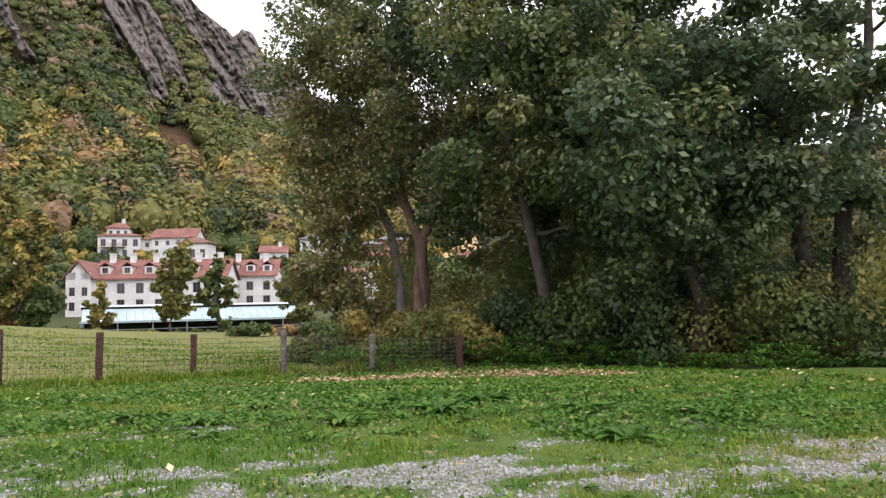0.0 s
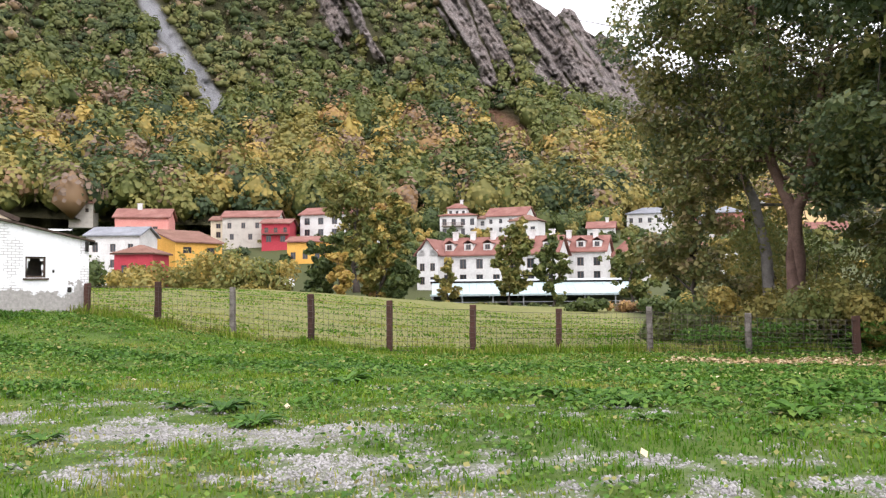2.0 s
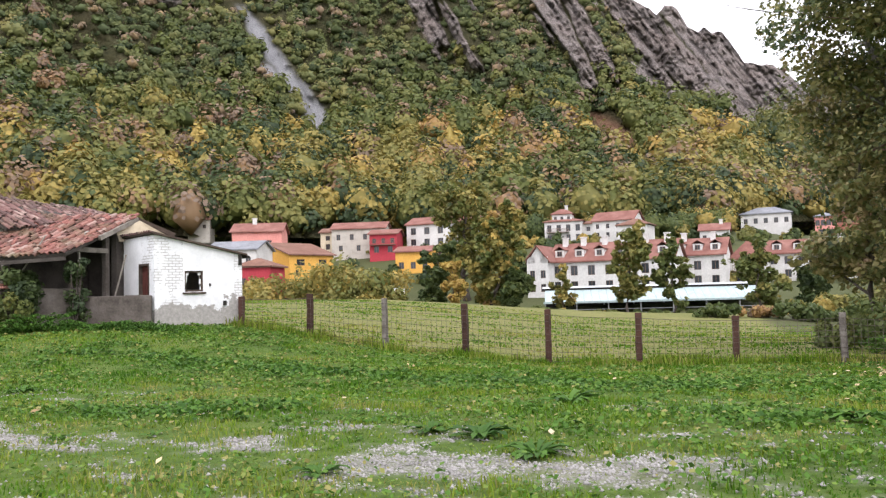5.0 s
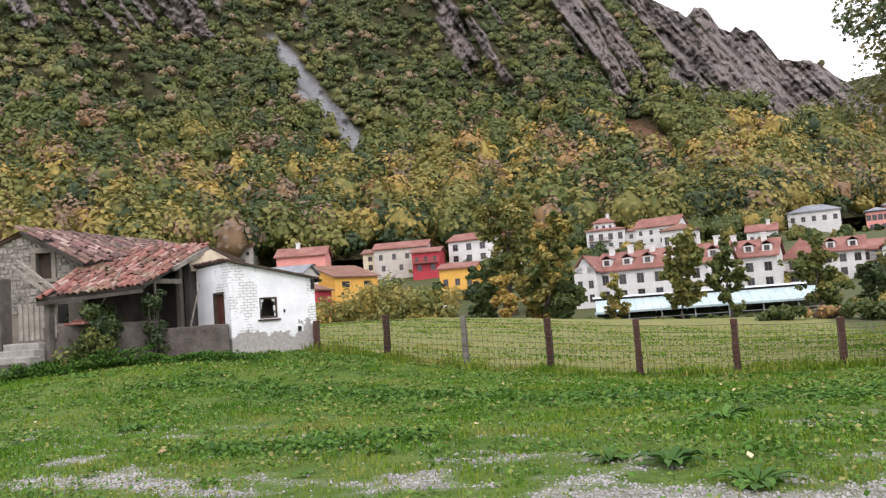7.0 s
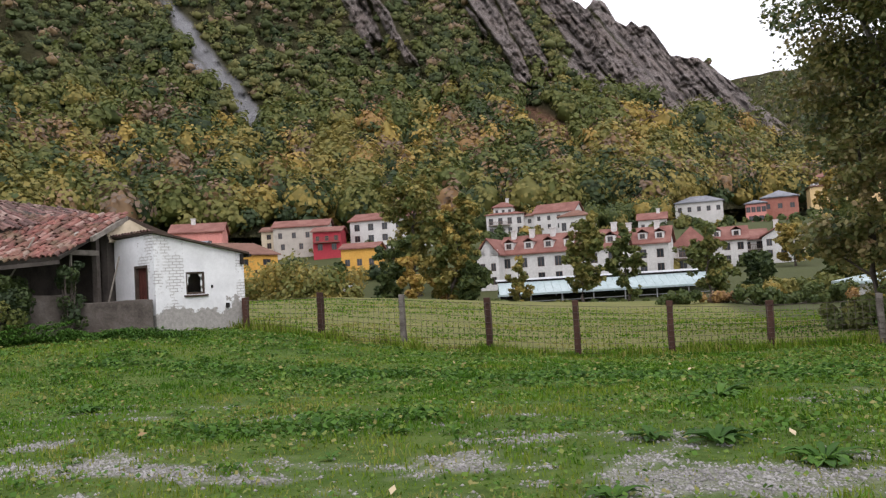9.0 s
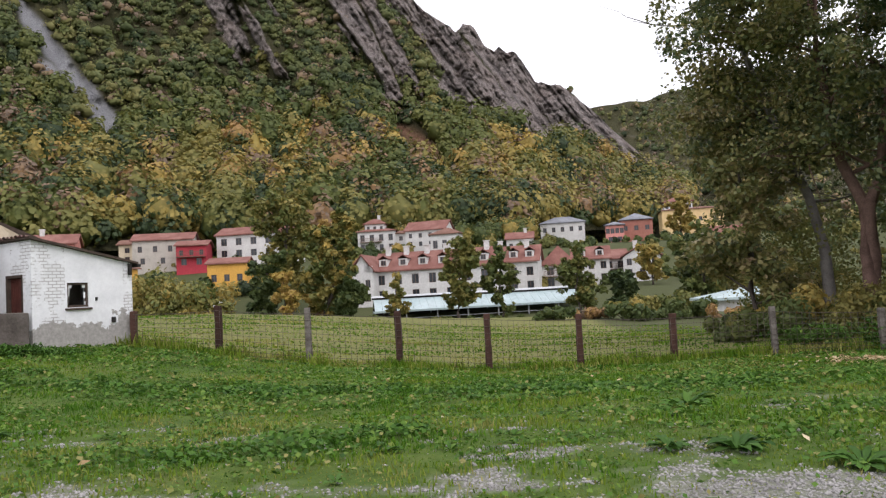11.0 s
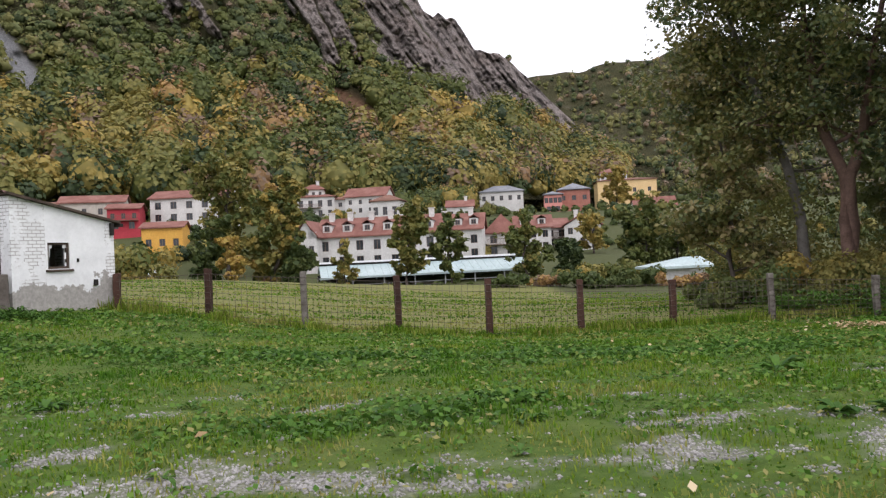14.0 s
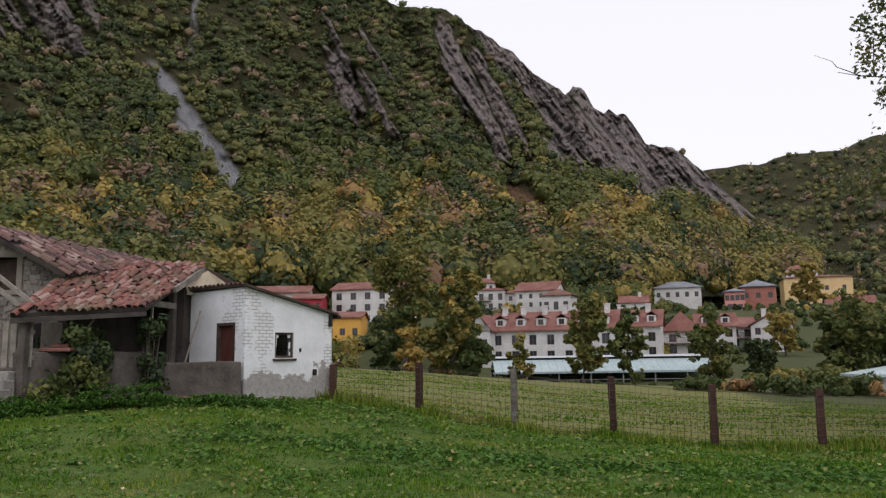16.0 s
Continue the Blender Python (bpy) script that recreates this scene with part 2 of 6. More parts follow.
M = {
    "mountain": mountain_material(),
    "ground": ground_material(),
    "leaves": foliage("tree_leaves"),
    "near_leaves": foliage("glossy_leaves", NEAR_STOPS, 0.3, 0.42),
    "scrub": foliage("scrub_leaves", SCRUB_STOPS, 0.3, 0.8),
    "grass": foliage("grass_blades", [(0.0, (0.038, 0.105, 0.010)), (0.4, (0.080, 0.180, 0.012)), (0.7, (0.165, 0.225, 0.025)), (1.0, (0.31, 0.27, 0.10))], 0.35, 0.7, 0.08),
    "weeds": foliage("weed_leaves", [(0.0, (0.030, 0.078, 0.014)), (0.6, (0.075, 0.165, 0.022)), (0.9, (0.15, 0.225, 0.04)), (1.0, (0.25, 0.23, 0.08))], 0.25, 0.55, 0.14),
    "fallen": foliage("fallen_leaves", [(0.0, (0.20, 0.13, 0.06)), (0.5, (0.40, 0.28, 0.14)), (1.0, (0.55, 0.46, 0.30))], 0.1, 0.7),
    "pebble": surface("limestone_pebble", (0.18, 0.172, 0.162), (0.38, 0.368, 0.352), 3, 0.85),
    "bark": surface("tree_bark", (0.045, 0.036, 0.028), (0.12, 0.10, 0.085), 3, 0.95, bump_d=0.03),
    "red_bark": surface("ivy_stem_bark", (0.075, 0.045, 0.035), (0.20, 0.125, 0.10), 3, 0.95, bump_d=0.03),
    "pale_bark": surface("pale_bark", (0.10, 0.09, 0.08), (0.24, 0.22, 0.20), 3, 0.9, bump_d=0.02),
    "post_wood": surface("creosoted_post", (0.025, 0.014, 0.010), (0.075, 0.036, 0.026), 4, 0.85, per_object=0.25),
    "grey_post": surface("greyed_post", (0.07, 0.06, 0.05), (0.20, 0.18, 0.16), 5, 0.9),
    "old_wood": surface("weathered_wood", (0.14, 0.12, 0.10), (0.32, 0.29, 0.25), 4, 0.9),
    "concrete": surface("weathered_concrete", (0.17, 0.16, 0.14), (0.34, 0.32, 0.29), 2, 0.9, bump_d=0.02),
    "parapet": surface("damp_concrete_wall", (0.035, 0.028, 0.023), (0.11, 0.095, 0.082), 1.6, 0.95, bump_d=0.02, c=(0.19, 0.17, 0.155)),
    "stone": surface("rubble_stone", (0.15, 0.135, 0.115), (0.29, 0.265, 0.235), 4.0, 0.95, bump_d=0.03, per_object=0.4),
    "mortar": surface("old_mortar", (0.15, 0.13, 0.105), (0.25, 0.22, 0.185), 2.0, 0.95, bump_d=0.02),
    "wire": surface("rusty_wire", (0.06, 0.045, 0.035), (0.12, 0.10, 0.085), 5, 0.7),
    "white": surface("white_plaster", (0.46, 0.45, 0.43), (0.64, 0.63, 0.61), 0.4, 0.9),
    "cream": surface("cream_plaster", (0.50, 0.42, 0.30), (0.62, 0.54, 0.40), 0.4, 0.9),
    "yellow": surface("ochre_plaster", (0.58, 0.31, 0.065), (0.68, 0.39, 0.09), 0.4, 0.9),
    "apricot": surface("apricot_plaster", (0.60, 0.42, 0.20), (0.70, 0.52, 0.28), 0.4, 0.9),
    "pink": surface("salmon_plaster", (0.52, 0.21, 0.18), (0.62, 0.28, 0.24), 0.4, 0.9),
    "crimson": surface("crimson_plaster", (0.33, 0.035, 0.05), (0.42, 0.055, 0.07), 0.4, 0.9),
    "greystone": surface("grey_masonry", (0.30, 0.27, 0.23), (0.46, 0.43, 0.38), 0.8, 0.95, c=(0.52, 0.48, 0.42)),
    "brickred": surface("red_brick_wall", (0.26, 0.10, 0.075), (0.38, 0.17, 0.13), 1.0, 0.9),
    "roof_far": surface("clay_roof", (0.13, 0.052, 0.042), (0.22, 0.10, 0.08), 0.5, 0.9, c=(0.30, 0.165, 0.135), bump_d=0.05),
    "roof_brown": surface("brown_roof", (0.13, 0.065, 0.045), (0.22, 0.12, 0.09), 0.5, 0.9, bump_d=0.05),
    "slate": surface("slate_roof", (0.13, 0.135, 0.15), (0.24, 0.25, 0.27), 0.6, 0.7),
    "tile": tile_material("mossy_clay_tile", (0.15, 0.036, 0.028), (0.27, 0.085, 0.065), 0.04),
    "tile_upper": tile_material("grey_clay_tile", (0.085, 0.036, 0.034), (0.17, 0.075, 0.068), -0.03),
    "whitewash": peeling_material(),
    # near black: porch shade put into the colour; also on roof deck and beam
    "shade_dark": surface("shade_dark_plaster", (0.025, 0.022, 0.02), (0.07, 0.06, 0.052), 2.0, 0.95, c=(0.10, 0.085, 0.075)),
    "dark_wood": surface("dark_timber", (0.035, 0.025, 0.02), (0.09, 0.065, 0.05), 4, 0.9),
    "door": surface("red_brown_door", (0.06, 0.018, 0.014), (0.12, 0.04, 0.03), 3, 0.75),
    "rubble": surface("brick_rubble", (0.09, 0.05, 0.035), (0.22, 0.13, 0.10), 5, 0.95, bump_d=0.03),
    "sheet": surface("pale_sheet_roof", (0.29, 0.38, 0.38), (0.42, 0.50, 0.50), 0.3, 0.45),
    "steel": surface("painted_steel", (0.20, 0.21, 0.21), (0.30, 0.31, 0.31), 2, 0.5),
    # near black: shade of openings and canopy put into colour; also dark fittings
    "dark": surface("dark_interior", (0.012, 0.011, 0.010), (0.03, 0.027, 0.024), 2, 0.95),
    "frame": surface("window_frame", (0.10, 0.065, 0.045), (0.18, 0.12, 0.09), 4, 0.6),
    "sign": surface("white_sign", (0.72, 0.73, 0.75), (0.82, 0.83, 0.85), 2, 0.5),
}
glass, gn, gl, gp = nodes_of("window_glass")
gp.inputs["Base Color"].default_value = (0.03, 0.035, 0.04, 1)
gp.inputs["Roughness"].default_value = 0.08
M["glass"] = glass


# ---- mesh tools ----
def part(name, bm, material, parent=None, label=""):
    me = bpy.data.meshes.new(name)
    bm.to_mesh(me)
    bm.free()
    me.materials.append(material)
    ob = new(name, me)
    ob.parent = parent
    if label:
        ob["label"] = label
    return ob


def raw(name, verts, faces, material, parent=None, label="", attrs=None, smooth=False):
    """A mesh from arrays: all faces with the same number of corners."""
    verts, faces = np.asarray(verts, np.float32), np.asarray(faces, np.int32)
    me = bpy.data.meshes.new(name)
    k = faces.shape[1]
    me.vertices.add(len(verts))
    me.vertices.foreach_set("co", verts.ravel())
    me.loops.add(faces.size)
    me.loops.foreach_set("vertex_index", faces.ravel())
    me.polygons.add(len(faces))
    me.polygons.foreach_set("loop_start", np.arange(0, faces.size, k, dtype=np.int32))
    me.update(calc_edges=True)
    if smooth:
        me.polygons.foreach_set("use_smooth", np.ones(len(faces), bool))
    for key, values in (attrs or {}).items():
        a = me.attributes.new(key, "FLOAT", "POINT")
        a.data.foreach_set("value", np.asarray(values, np.float32))
    me.materials.append(material)
    ob = new(name, me)
    ob.parent = parent
    if label:
        ob["label"] = label
    return ob


def empty(name, m, label, category, group="", kind=""):
    ob = new(name)
    ob.matrix_world = m
    return tagged(ob, label, category, group, kind)


def box(bm, x0, x1, y0, y1, z0, z1, bevel=0.0, m=None):
    t = Matrix.LocRotScale(((x0 + x1) / 2, (y0 + y1) / 2, (z0 + z1) / 2), None, (x1 - x0, y1 - y0, z1 - z0))
    r = bmesh.ops.create_cube(bm, size=1, matrix=(m @ t) if m else t)
    if bevel:
        edges = list({e for v in r["verts"] for e in v.link_edges})
        bmesh.ops.bevel(bm, geom=edges, offset=bevel, segments=1, affect="EDGES")
    return bm


def boxes(*list_of_boxes, bevel=0.0):
    bm = bmesh.new()
    for b in list_of_boxes:
        box(bm, *b, bevel=bevel)
    return bm


def tube(bm, points, radii, sides=8):
    """A tapered tube along points."""
    rings = []
    for i, p in enumerate(points):
        a, b = points[max(0, i - 1)], points[min(len(points) - 1, i + 1)]
        q = (Vector(b) - Vector(a)).to_track_quat("Z", "Y")
        rings.append([bm.verts.new(Vector(p) + q @ Vector((radii[i] * math.cos(k * math.tau / sides), radii[i] * math.sin(k * math.tau / sides), 0))) for k in range(sides)])
    for r0, r1 in zip(rings, rings[1:]):
        for k in range(sides):
            f = bm.faces.new((r0[k], r0[(k + 1) % sides], r1[(k + 1) % sides], r1[k]))
            f.smooth = True
    bm.faces.new(rings[-1])
    bm.faces.new(list(reversed(rings[0])))
    return bm


def fbm(x, y, octaves=4, seed=0.0):
    """Smooth value noise on arrays, roughly -1 to 1."""
    total, amp = np.zeros(np.broadcast(x, y).shape), 1.0
    for o in range(octaves):
        u, v = x * 2 ** o + seed + 17.3 * o, y * 2 ** o - seed + 9.1 * o
        iu, iv = np.floor(u), np.floor(v)
        fu, fv = u - iu, v - iv
        fu, fv = fu * fu * (3 - 2 * fu), fv * fv * (3 - 2 * fv)

        def h(a, b):
            s = np.sin(a * 127.1 + b * 311.7) * 43758.5453
            return (s - np.floor(s)) * 2 - 1
        total += amp * ((h(iu, iv) * (1 - fu) + h(iu + 1, iv) * fu) * (1 - fv) + (h(iu, iv + 1) * (1 - fu) + h(iu + 1, iv + 1) * fu) * fv)
        amp *= 0.5
    return total


def sstep(a, b, x):
    t = np.clip((x - a) / (b - a), 0, 1)
    return t * t * (3 - 2 * t)


def leaf_cloud(centres, normals, size, hue, aspect=1.6, fold=0.15):
    """Diamond leaves, one quad each: verts, faces, hue per vertex."""
    n = len(centres)
    nrm = normals / np.maximum(np.linalg.norm(normals, axis=1, keepdims=True), 1e-6)
    ref = RNG.normal(size=(n, 3))
    u = np.cross(nrm, ref)
    u /= np.maximum(np.linalg.norm(u, axis=1, keepdims=True), 1e-6)
    v = np.cross(nrm, u)
    s = (np.asarray(size) * np.ones(n))[:, None] * 0.5
    verts = np.stack([centres - u * s * aspect, centres - v * s + nrm * s * fold, centres + u * s * aspect, centres + v * s + nrm * s * fold], 1).reshape(-1, 3)
    faces = np.arange(n * 4).reshape(n, 4)
    return verts, faces, np.repeat(hue, 4)


# ---- the land: one sheet from the green to the foot of the mountain ----
def land(x, y):
    """Height of the ground: the green, the pasture beyond the fence, and the village slope."""
    x, y = np.asarray(x, float), np.asarray(y, float)
    fence = np.interp(x, [-30, -11, -8, -5, -2.5, 0, 2.5, 6, 14, 30], [0.7, 0.3, 0.08, -0.38, -0.58, -0.78, -0.88, -0.8, -0.7, -0.8])
    green = -0.06 + (fence + 0.06) * sstep(7, 22, y) + 0.25 * sstep(-6, -12, x) * sstep(6, 16, y)
    green = np.where(y < 22, green, fence)
    crest = np.interp(x, [-70, -30, -22, -14, -9, -4.5, 1, 6.5, 12, 25, 60], [1.2, 0.95, 0.78, 0.08, -0.48, -1.0, -1.45, -1.8, -2.0, -2.5, -3.0])
    field = fence + (crest - fence) * sstep(22, 56, y)
    z = np.where(y < 22, green, field)
    far = np.interp(y, [0, 62, 84, 100, 122, 160, 200, 250, 300, 500, 5000], [0, 0, -2.6, -2.4, 0.2, 9.0, 12.8, 18, 24, 40, 60])
    east = np.interp(y, [0, 62, 84, 100, 122, 150, 190, 200, 250, 300, 500, 5000], [0, 0, -2.6, -2.4, 0.1, 2.0, 10.3, 11.2, 17.2, 23, 40, 60])
    far = far + (east - far) * sstep(-22, -2, x)
    low = np.interp(y, [0, 200, 222, 265, 285, 300, 500, 5000], [60, 13, 12.2, 10.6, 15, 17, 34, 55])
    far = np.where(far > low, far + (low - far) * sstep(26, 40, x), far)
    z = z + (far - z) * sstep(60, 88, y)
    z = z + 0.05 * fbm(x * 0.35, y * 0.35, 3) * sstep(-4, 3, y) + 0.25 * fbm(x * 0.05, y * 0.05, 3, 4.0) * sstep(40, 80, y)
    return z


# worn gravel patches: place, reach along and across, strength
GRAVEL = [(7.6, 4.9, 0.9, 0.5, 1), (10.4, 4.0, 0.5, 0.4, 0.7), (1.6, 6.3, 1.0, 0.55, 1), (3.1, 6.3, 0.8, 0.55, 1), (3.7, 5.1, 0.8, 0.6, 1),
          (2.1, 4.8, 0.5, 0.5, 0.8), (0.6, 4.7, 0.6, 0.6, 0.8), (0.0, 7.7, 0.7, 0.4, 0.6), (-0.3, 6.8, 0.6, 0.7, 0.65), (-0.9, 5.6, 0.4, 0.4, 0.6),
          (-2.9, 6.5, 0.6, 0.35, 1), (-3.6, 6.7, 0.4, 0.55, 0.85), (-4.8, 7.5, 0.45, 0.35, 0.6), (-3.0, 9.25, 0.5, 0.3, 0.55), (-4.8, 9.1, 0.35, 0.3, 0.5),
          (-0.2, 9.1, 0.35, 0.25, 0.5), (-1.8, 6.1, 0.6, 0.3, 0.6), (-4.4, 6.6, 0.3, 0.3, 0.6), (1.1, 7.2, 0.5, 0.6, 0.6)]
# lush islands of clover and dock: place and reach
LUSH = [(-3.3, 8.2, 1.0, 0.45), (-2.1, 8.1, 0.9, 0.6), (-1.4, 9.0, 1.0, 0.3), (5.6, 8.6, 2.0, 0.8), (8.9, 9.9, 2.0, 1.0), (11.6, 7.3, 2.0, 1.3), (-5.5, 14.5, 4.0, 1.0), (2.5, 14, 4, 1.2)]


def gravel_at(x, y):
    """How bare and stony the turf is, 0 to 1."""
    n = fbm(x * 0.55, y * 0.9, 4, 3.0)
    fine = fbm(x * 3.4, y * 4.2, 4, 13.0)
    v = 0.0 * x
    for px, py, rx, ry, w in GRAVEL:
        v = np.maximum(v, w * np.exp(-0.55 * (((x - px) / rx) ** 2 + ((y - py) / ry) ** 2)))
    near = 0.17 * np.exp(-((y - 3.0) / 2.2) ** 2) + 0.16 * np.exp(-((y - 6.0) / 4) ** 2)
    return np.clip(sstep(0.30, 0.85, np.maximum(v, near + 0.3 * n) - 0.05 + 0.42 * fine), 0, 1) * sstep(13, 10, y)


def lush_at(x, y):
    """Where the dark broad-leaved growth is thick, 0 to 1."""
    v = 0.0 * x
    for px, py, rx, ry in LUSH:
        v = np.maximum(v, np.exp(-0.6 * (((x - px) / rx) ** 2 + ((y - py) / ry) ** 2)))
    return np.clip(v + 0.45 * fbm(x * 1.6, y * 1.9, 3, 88.0) - 0.1, 0, 1)


def litter_at(x, y):
    line = np.interp(x, [7, 9, 12, 14, 15.5], [18.9, 18.2, 17.0, 14.8, 13.5])
    return np.exp(-((y - line) / 0.9) ** 2) * sstep(7.0, 8.6, x) * sstep(15.5, 13.5, x) * np.clip(0.8 + 0.6 * fbm(x, y, 3, 6.0), 0, 1)


def scrub_edge(x):
    """How far out the thicket on the stream side begins."""
    return np.interp(x, [7, 9, 11, 13, 15, 17, 19, 22, 30], [23.0, 22.5, 21.8, 20.8, 19.0, 16.0, 13.0, 9.5, 4])


gx = np.concatenate([-np.geomspace(3200, 17, 60), np.arange(-16, 20.01, 0.12), np.geomspace(21, 3200, 60)])
gy = np.concatenate([-np.geomspace(3000, 4, 30), np.arange(-3, 24.01, 0.12), np.arange(24.5, 130, 1.2), np.geomspace(131, 3200, 60)])
GX, GY = np.meshgrid(gx, gy)
GZ = land(GX, GY)
idx = np.arange(GX.size).reshape(GX.shape)
quads = np.stack([idx[:-1, :-1], idx[:-1, 1:], idx[1:, 1:], idx[1:, :-1]], -1).reshape(-1, 4)
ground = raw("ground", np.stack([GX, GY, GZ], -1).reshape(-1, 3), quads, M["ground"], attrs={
    "gravel": (gravel_at(GX, GY) * 0.62).ravel(),
    "pasture": sstep(21.8, 22.4, GY).ravel(),
    "litter": (0.8 * litter_at(GX, GY)).ravel(),
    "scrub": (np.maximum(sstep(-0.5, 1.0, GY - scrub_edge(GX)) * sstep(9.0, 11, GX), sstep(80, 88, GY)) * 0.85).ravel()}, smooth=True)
tagged(ground, "green meadow turf with worn gravel patches and a mown pasture beyond", "ground", kind="structure")

# ---- the mountain, described by bearing (degrees to the left of ahead) and height angle ----
EYE0 = (0.0, 1.0, 1.3)
SKY_B = [-60, -30, -20, -13.1, -11.2, -9.8, -8.5, -7.6, -5.75, -4.5, -3.2, -2.8, -2.1, -1.4, -0.6, 0, 1.2, 2.3, 3.8, 5.5, 9.0, 12.5, 15.2, 18.7, 25, 36, 50, 75]
SKY_E = [1, 3, 5, 9.1, 11.0, 12.6, 13.8, 14.5, 15.05, 17.0, 17.6, 17.3, 17.8, 19.05, 19.55, 18.95, 19.8, 20.4, 22.0, 23.1, 25.2, 25.4, 26.2, 25.9, 27.5, 28, 28, 24]


def foot_angle(b):
    return np.interp(b, [-60, -20, -8, 15, 30, 40, 75], [3.0, 3.6, 4.0, 4.0, 4.2, 4.6, 5.0])


# rock slabs, all parallel: where each lies across the slope at its top and foot, half width, lowest and highest angle
SLABS = [(-7.8, -5.6, 0.62, 13.8, 24), (-9.2, -7.2, 0.50, 14.3, 23), (-5.5, -5.3, 0.16, 17.2, 19.3), (-6.4, -6.0, 0.16, 18.8, 22), (-10.1, -9.9, 0.48, 12.0, 16.3),
         (-10.9, -10.9, 0.36, 12.2, 24), (-12.3, -12.1, 0.52, 12.1, 24), (-13.4, -13.2, 0.34, 11.0, 18), (-14.6, -14.4, 0.56, 10.6, 22), (-15.7, -15.8, 0.50, 9.6, 20),
         (-17.1, -17.3, 0.55, 8.8, 18), (-18.6, -18.6, 0.45, 8.4, 14), (-13.1, -13.0, 0.5, 8.2, 11.4), (-11.4, -11.2, 0.35, 10.2, 11.8), (2.2, 3.2, 0.75, 17.5, 21.7),
         (0.7, 1.6, 0.30, 16.0, 20.6), (0.9, 1.4, 0.2, 20.8, 24), (-1.3, -1.4, 0.2, 20.4, 24), (-5.0, -4.9, 0.3, 13.6, 14.6)]


def rib_mask(b, e):
    """Where bare rock slabs stand out of the slope: they lean to the right as they fall."""
    s = b - 0.72 * e
    w = 0.22 * fbm(b * 0.9, e * 0.5, 3, 2.0)
    end = 0.8 * fbm(s * 1.8, e * 0.4, 3, 12.0)
    m = 0.0 * s
    for top, foot, half, lo, hi in SLABS:
        f = np.clip((e - lo) / (hi - lo), 0, 1)
        d = (s + w - foot - (top - foot) * f) / (1.2 * half)
        m = np.maximum(m, sstep(1.3, 0.7, np.abs(d)) * (1 - 0.22 * (d + 1)) * sstep(lo - 0.3, lo + 0.5, e + end) * sstep(hi + 0.5, hi - 0.5, e + end))
    broken = 0.5 + 0.5 * fbm(s * 1.5, e * 0.22, 4, 61.0)
    m = np.maximum(m, 0.66 * sstep(-9.6, -10.6, s) * sstep(-20.5, -19, s) * sstep(-0.6, 0.8, e + end - 12.6 - 0.42 * (s + 12)) * sstep(0.28, 0.5, broken))
    left = sstep(19.8, 21.2, e + 1.3 * fbm(b * 0.5, e * 0.5, 3, 44.0)) * sstep(33.5, 36.0, b) * sstep(0.35, 0.65, broken)
    return np.maximum(m, 0.8 * left) * (0.8 + 0.25 * broken)


def scree_mask(b, e):
    s = b - 0.72 * e
    w = 0.18 * fbm(b, e, 3, 8.0)
    main = np.exp(-((s + w - 16.0) / (0.50 + 0.055 * (20.5 - e))) ** 4) * sstep(11.6, 12.3, e) * sstep(20.8, 20.0, e)
    arm = np.exp(-((s + w - 17.2) / 0.5) ** 4) * sstep(15.2, 15.7, e) * sstep(17.0, 16.4, e)
    thread = 0.8 * np.exp(-((s + 2 * w - 12.4 + 0.9 * (e - 22)) / 0.16) ** 2) * sstep(20.6, 21.2, e)
    return np.maximum(np.maximum(main, arm), thread)


def red_mask(b, e):
    w = 0.25 * fbm(b, e, 3, 5.0)
    a = np.exp(-((b - 3.1 - 1.36 * (e - 11.2) + w) / 0.75) ** 2) * sstep(9.7, 10.2, e) * sstep(12.9, 12.4, e)
    c = np.exp(-((e - 13.0 - 0.39 * (b - 10.3) + w) / 0.22) ** 2) * sstep(8.2, 8.8, b) * sstep(12.4, 11.8, b)
    return np.maximum(a, 0.9 * c)


def slope_point(b, v):
    """A place on the slope: bearing b, and v from the foot (0) to the crest (1)."""
    jag = 0.14 * fbm(b * 1.9, b * 0 + 3.3, 3, 1.0) * sstep(-12, -6, b)
    e0, e1 = foot_angle(b), np.interp(b, SKY_B, SKY_E) + jag
    e = e0 + (e1 - e0) * v
    rough = fbm(b * 0.5, e * 0.6, 5, 11.0)
    rock = rib_mask(b, e)
    gully = fbm((b - 0.72 * e) * 0.45, e * 0.06, 3, 21.0)
    r0 = np.interp(b, [-17, -11, -5, 0], [335, 325, 240, 228])
    r = r0 + (np.interp(b, [-14, 0, 20, 60], [440, 420, 430, 430]) - r0) * v ** 0.95
    strata = fbm((b - 0.72 * e) * 4.5, e * 0.5, 4, 66.0)
    r = r - 12 * rock * (0.8 + 0.35 * np.clip(fbm(b * 1.6, e * 1.6, 4, 31.0), -0.7, 1) + 0.22 * strata) - rock * 4.2 * fbm(b * 5.0, e * 4.0, 3, 92.0) - 5 * rough - 9 * gully
    t = np.radians(b)
    x, y = EYE0[0] - r * np.sin(t), EYE0[1] + r * np.cos(t)
    return x, y, EYE0[2] + r * np.tan(np.radians(e)), e


mb = np.concatenate([np.arange(-17, 19, 0.1), np.arange(19, 66, 0.16)])
mv = np.linspace(0, 1, 230)
MB, MV = np.meshgrid(mb, mv)
MX, MY, MZ, ME = slope_point(MB, MV)
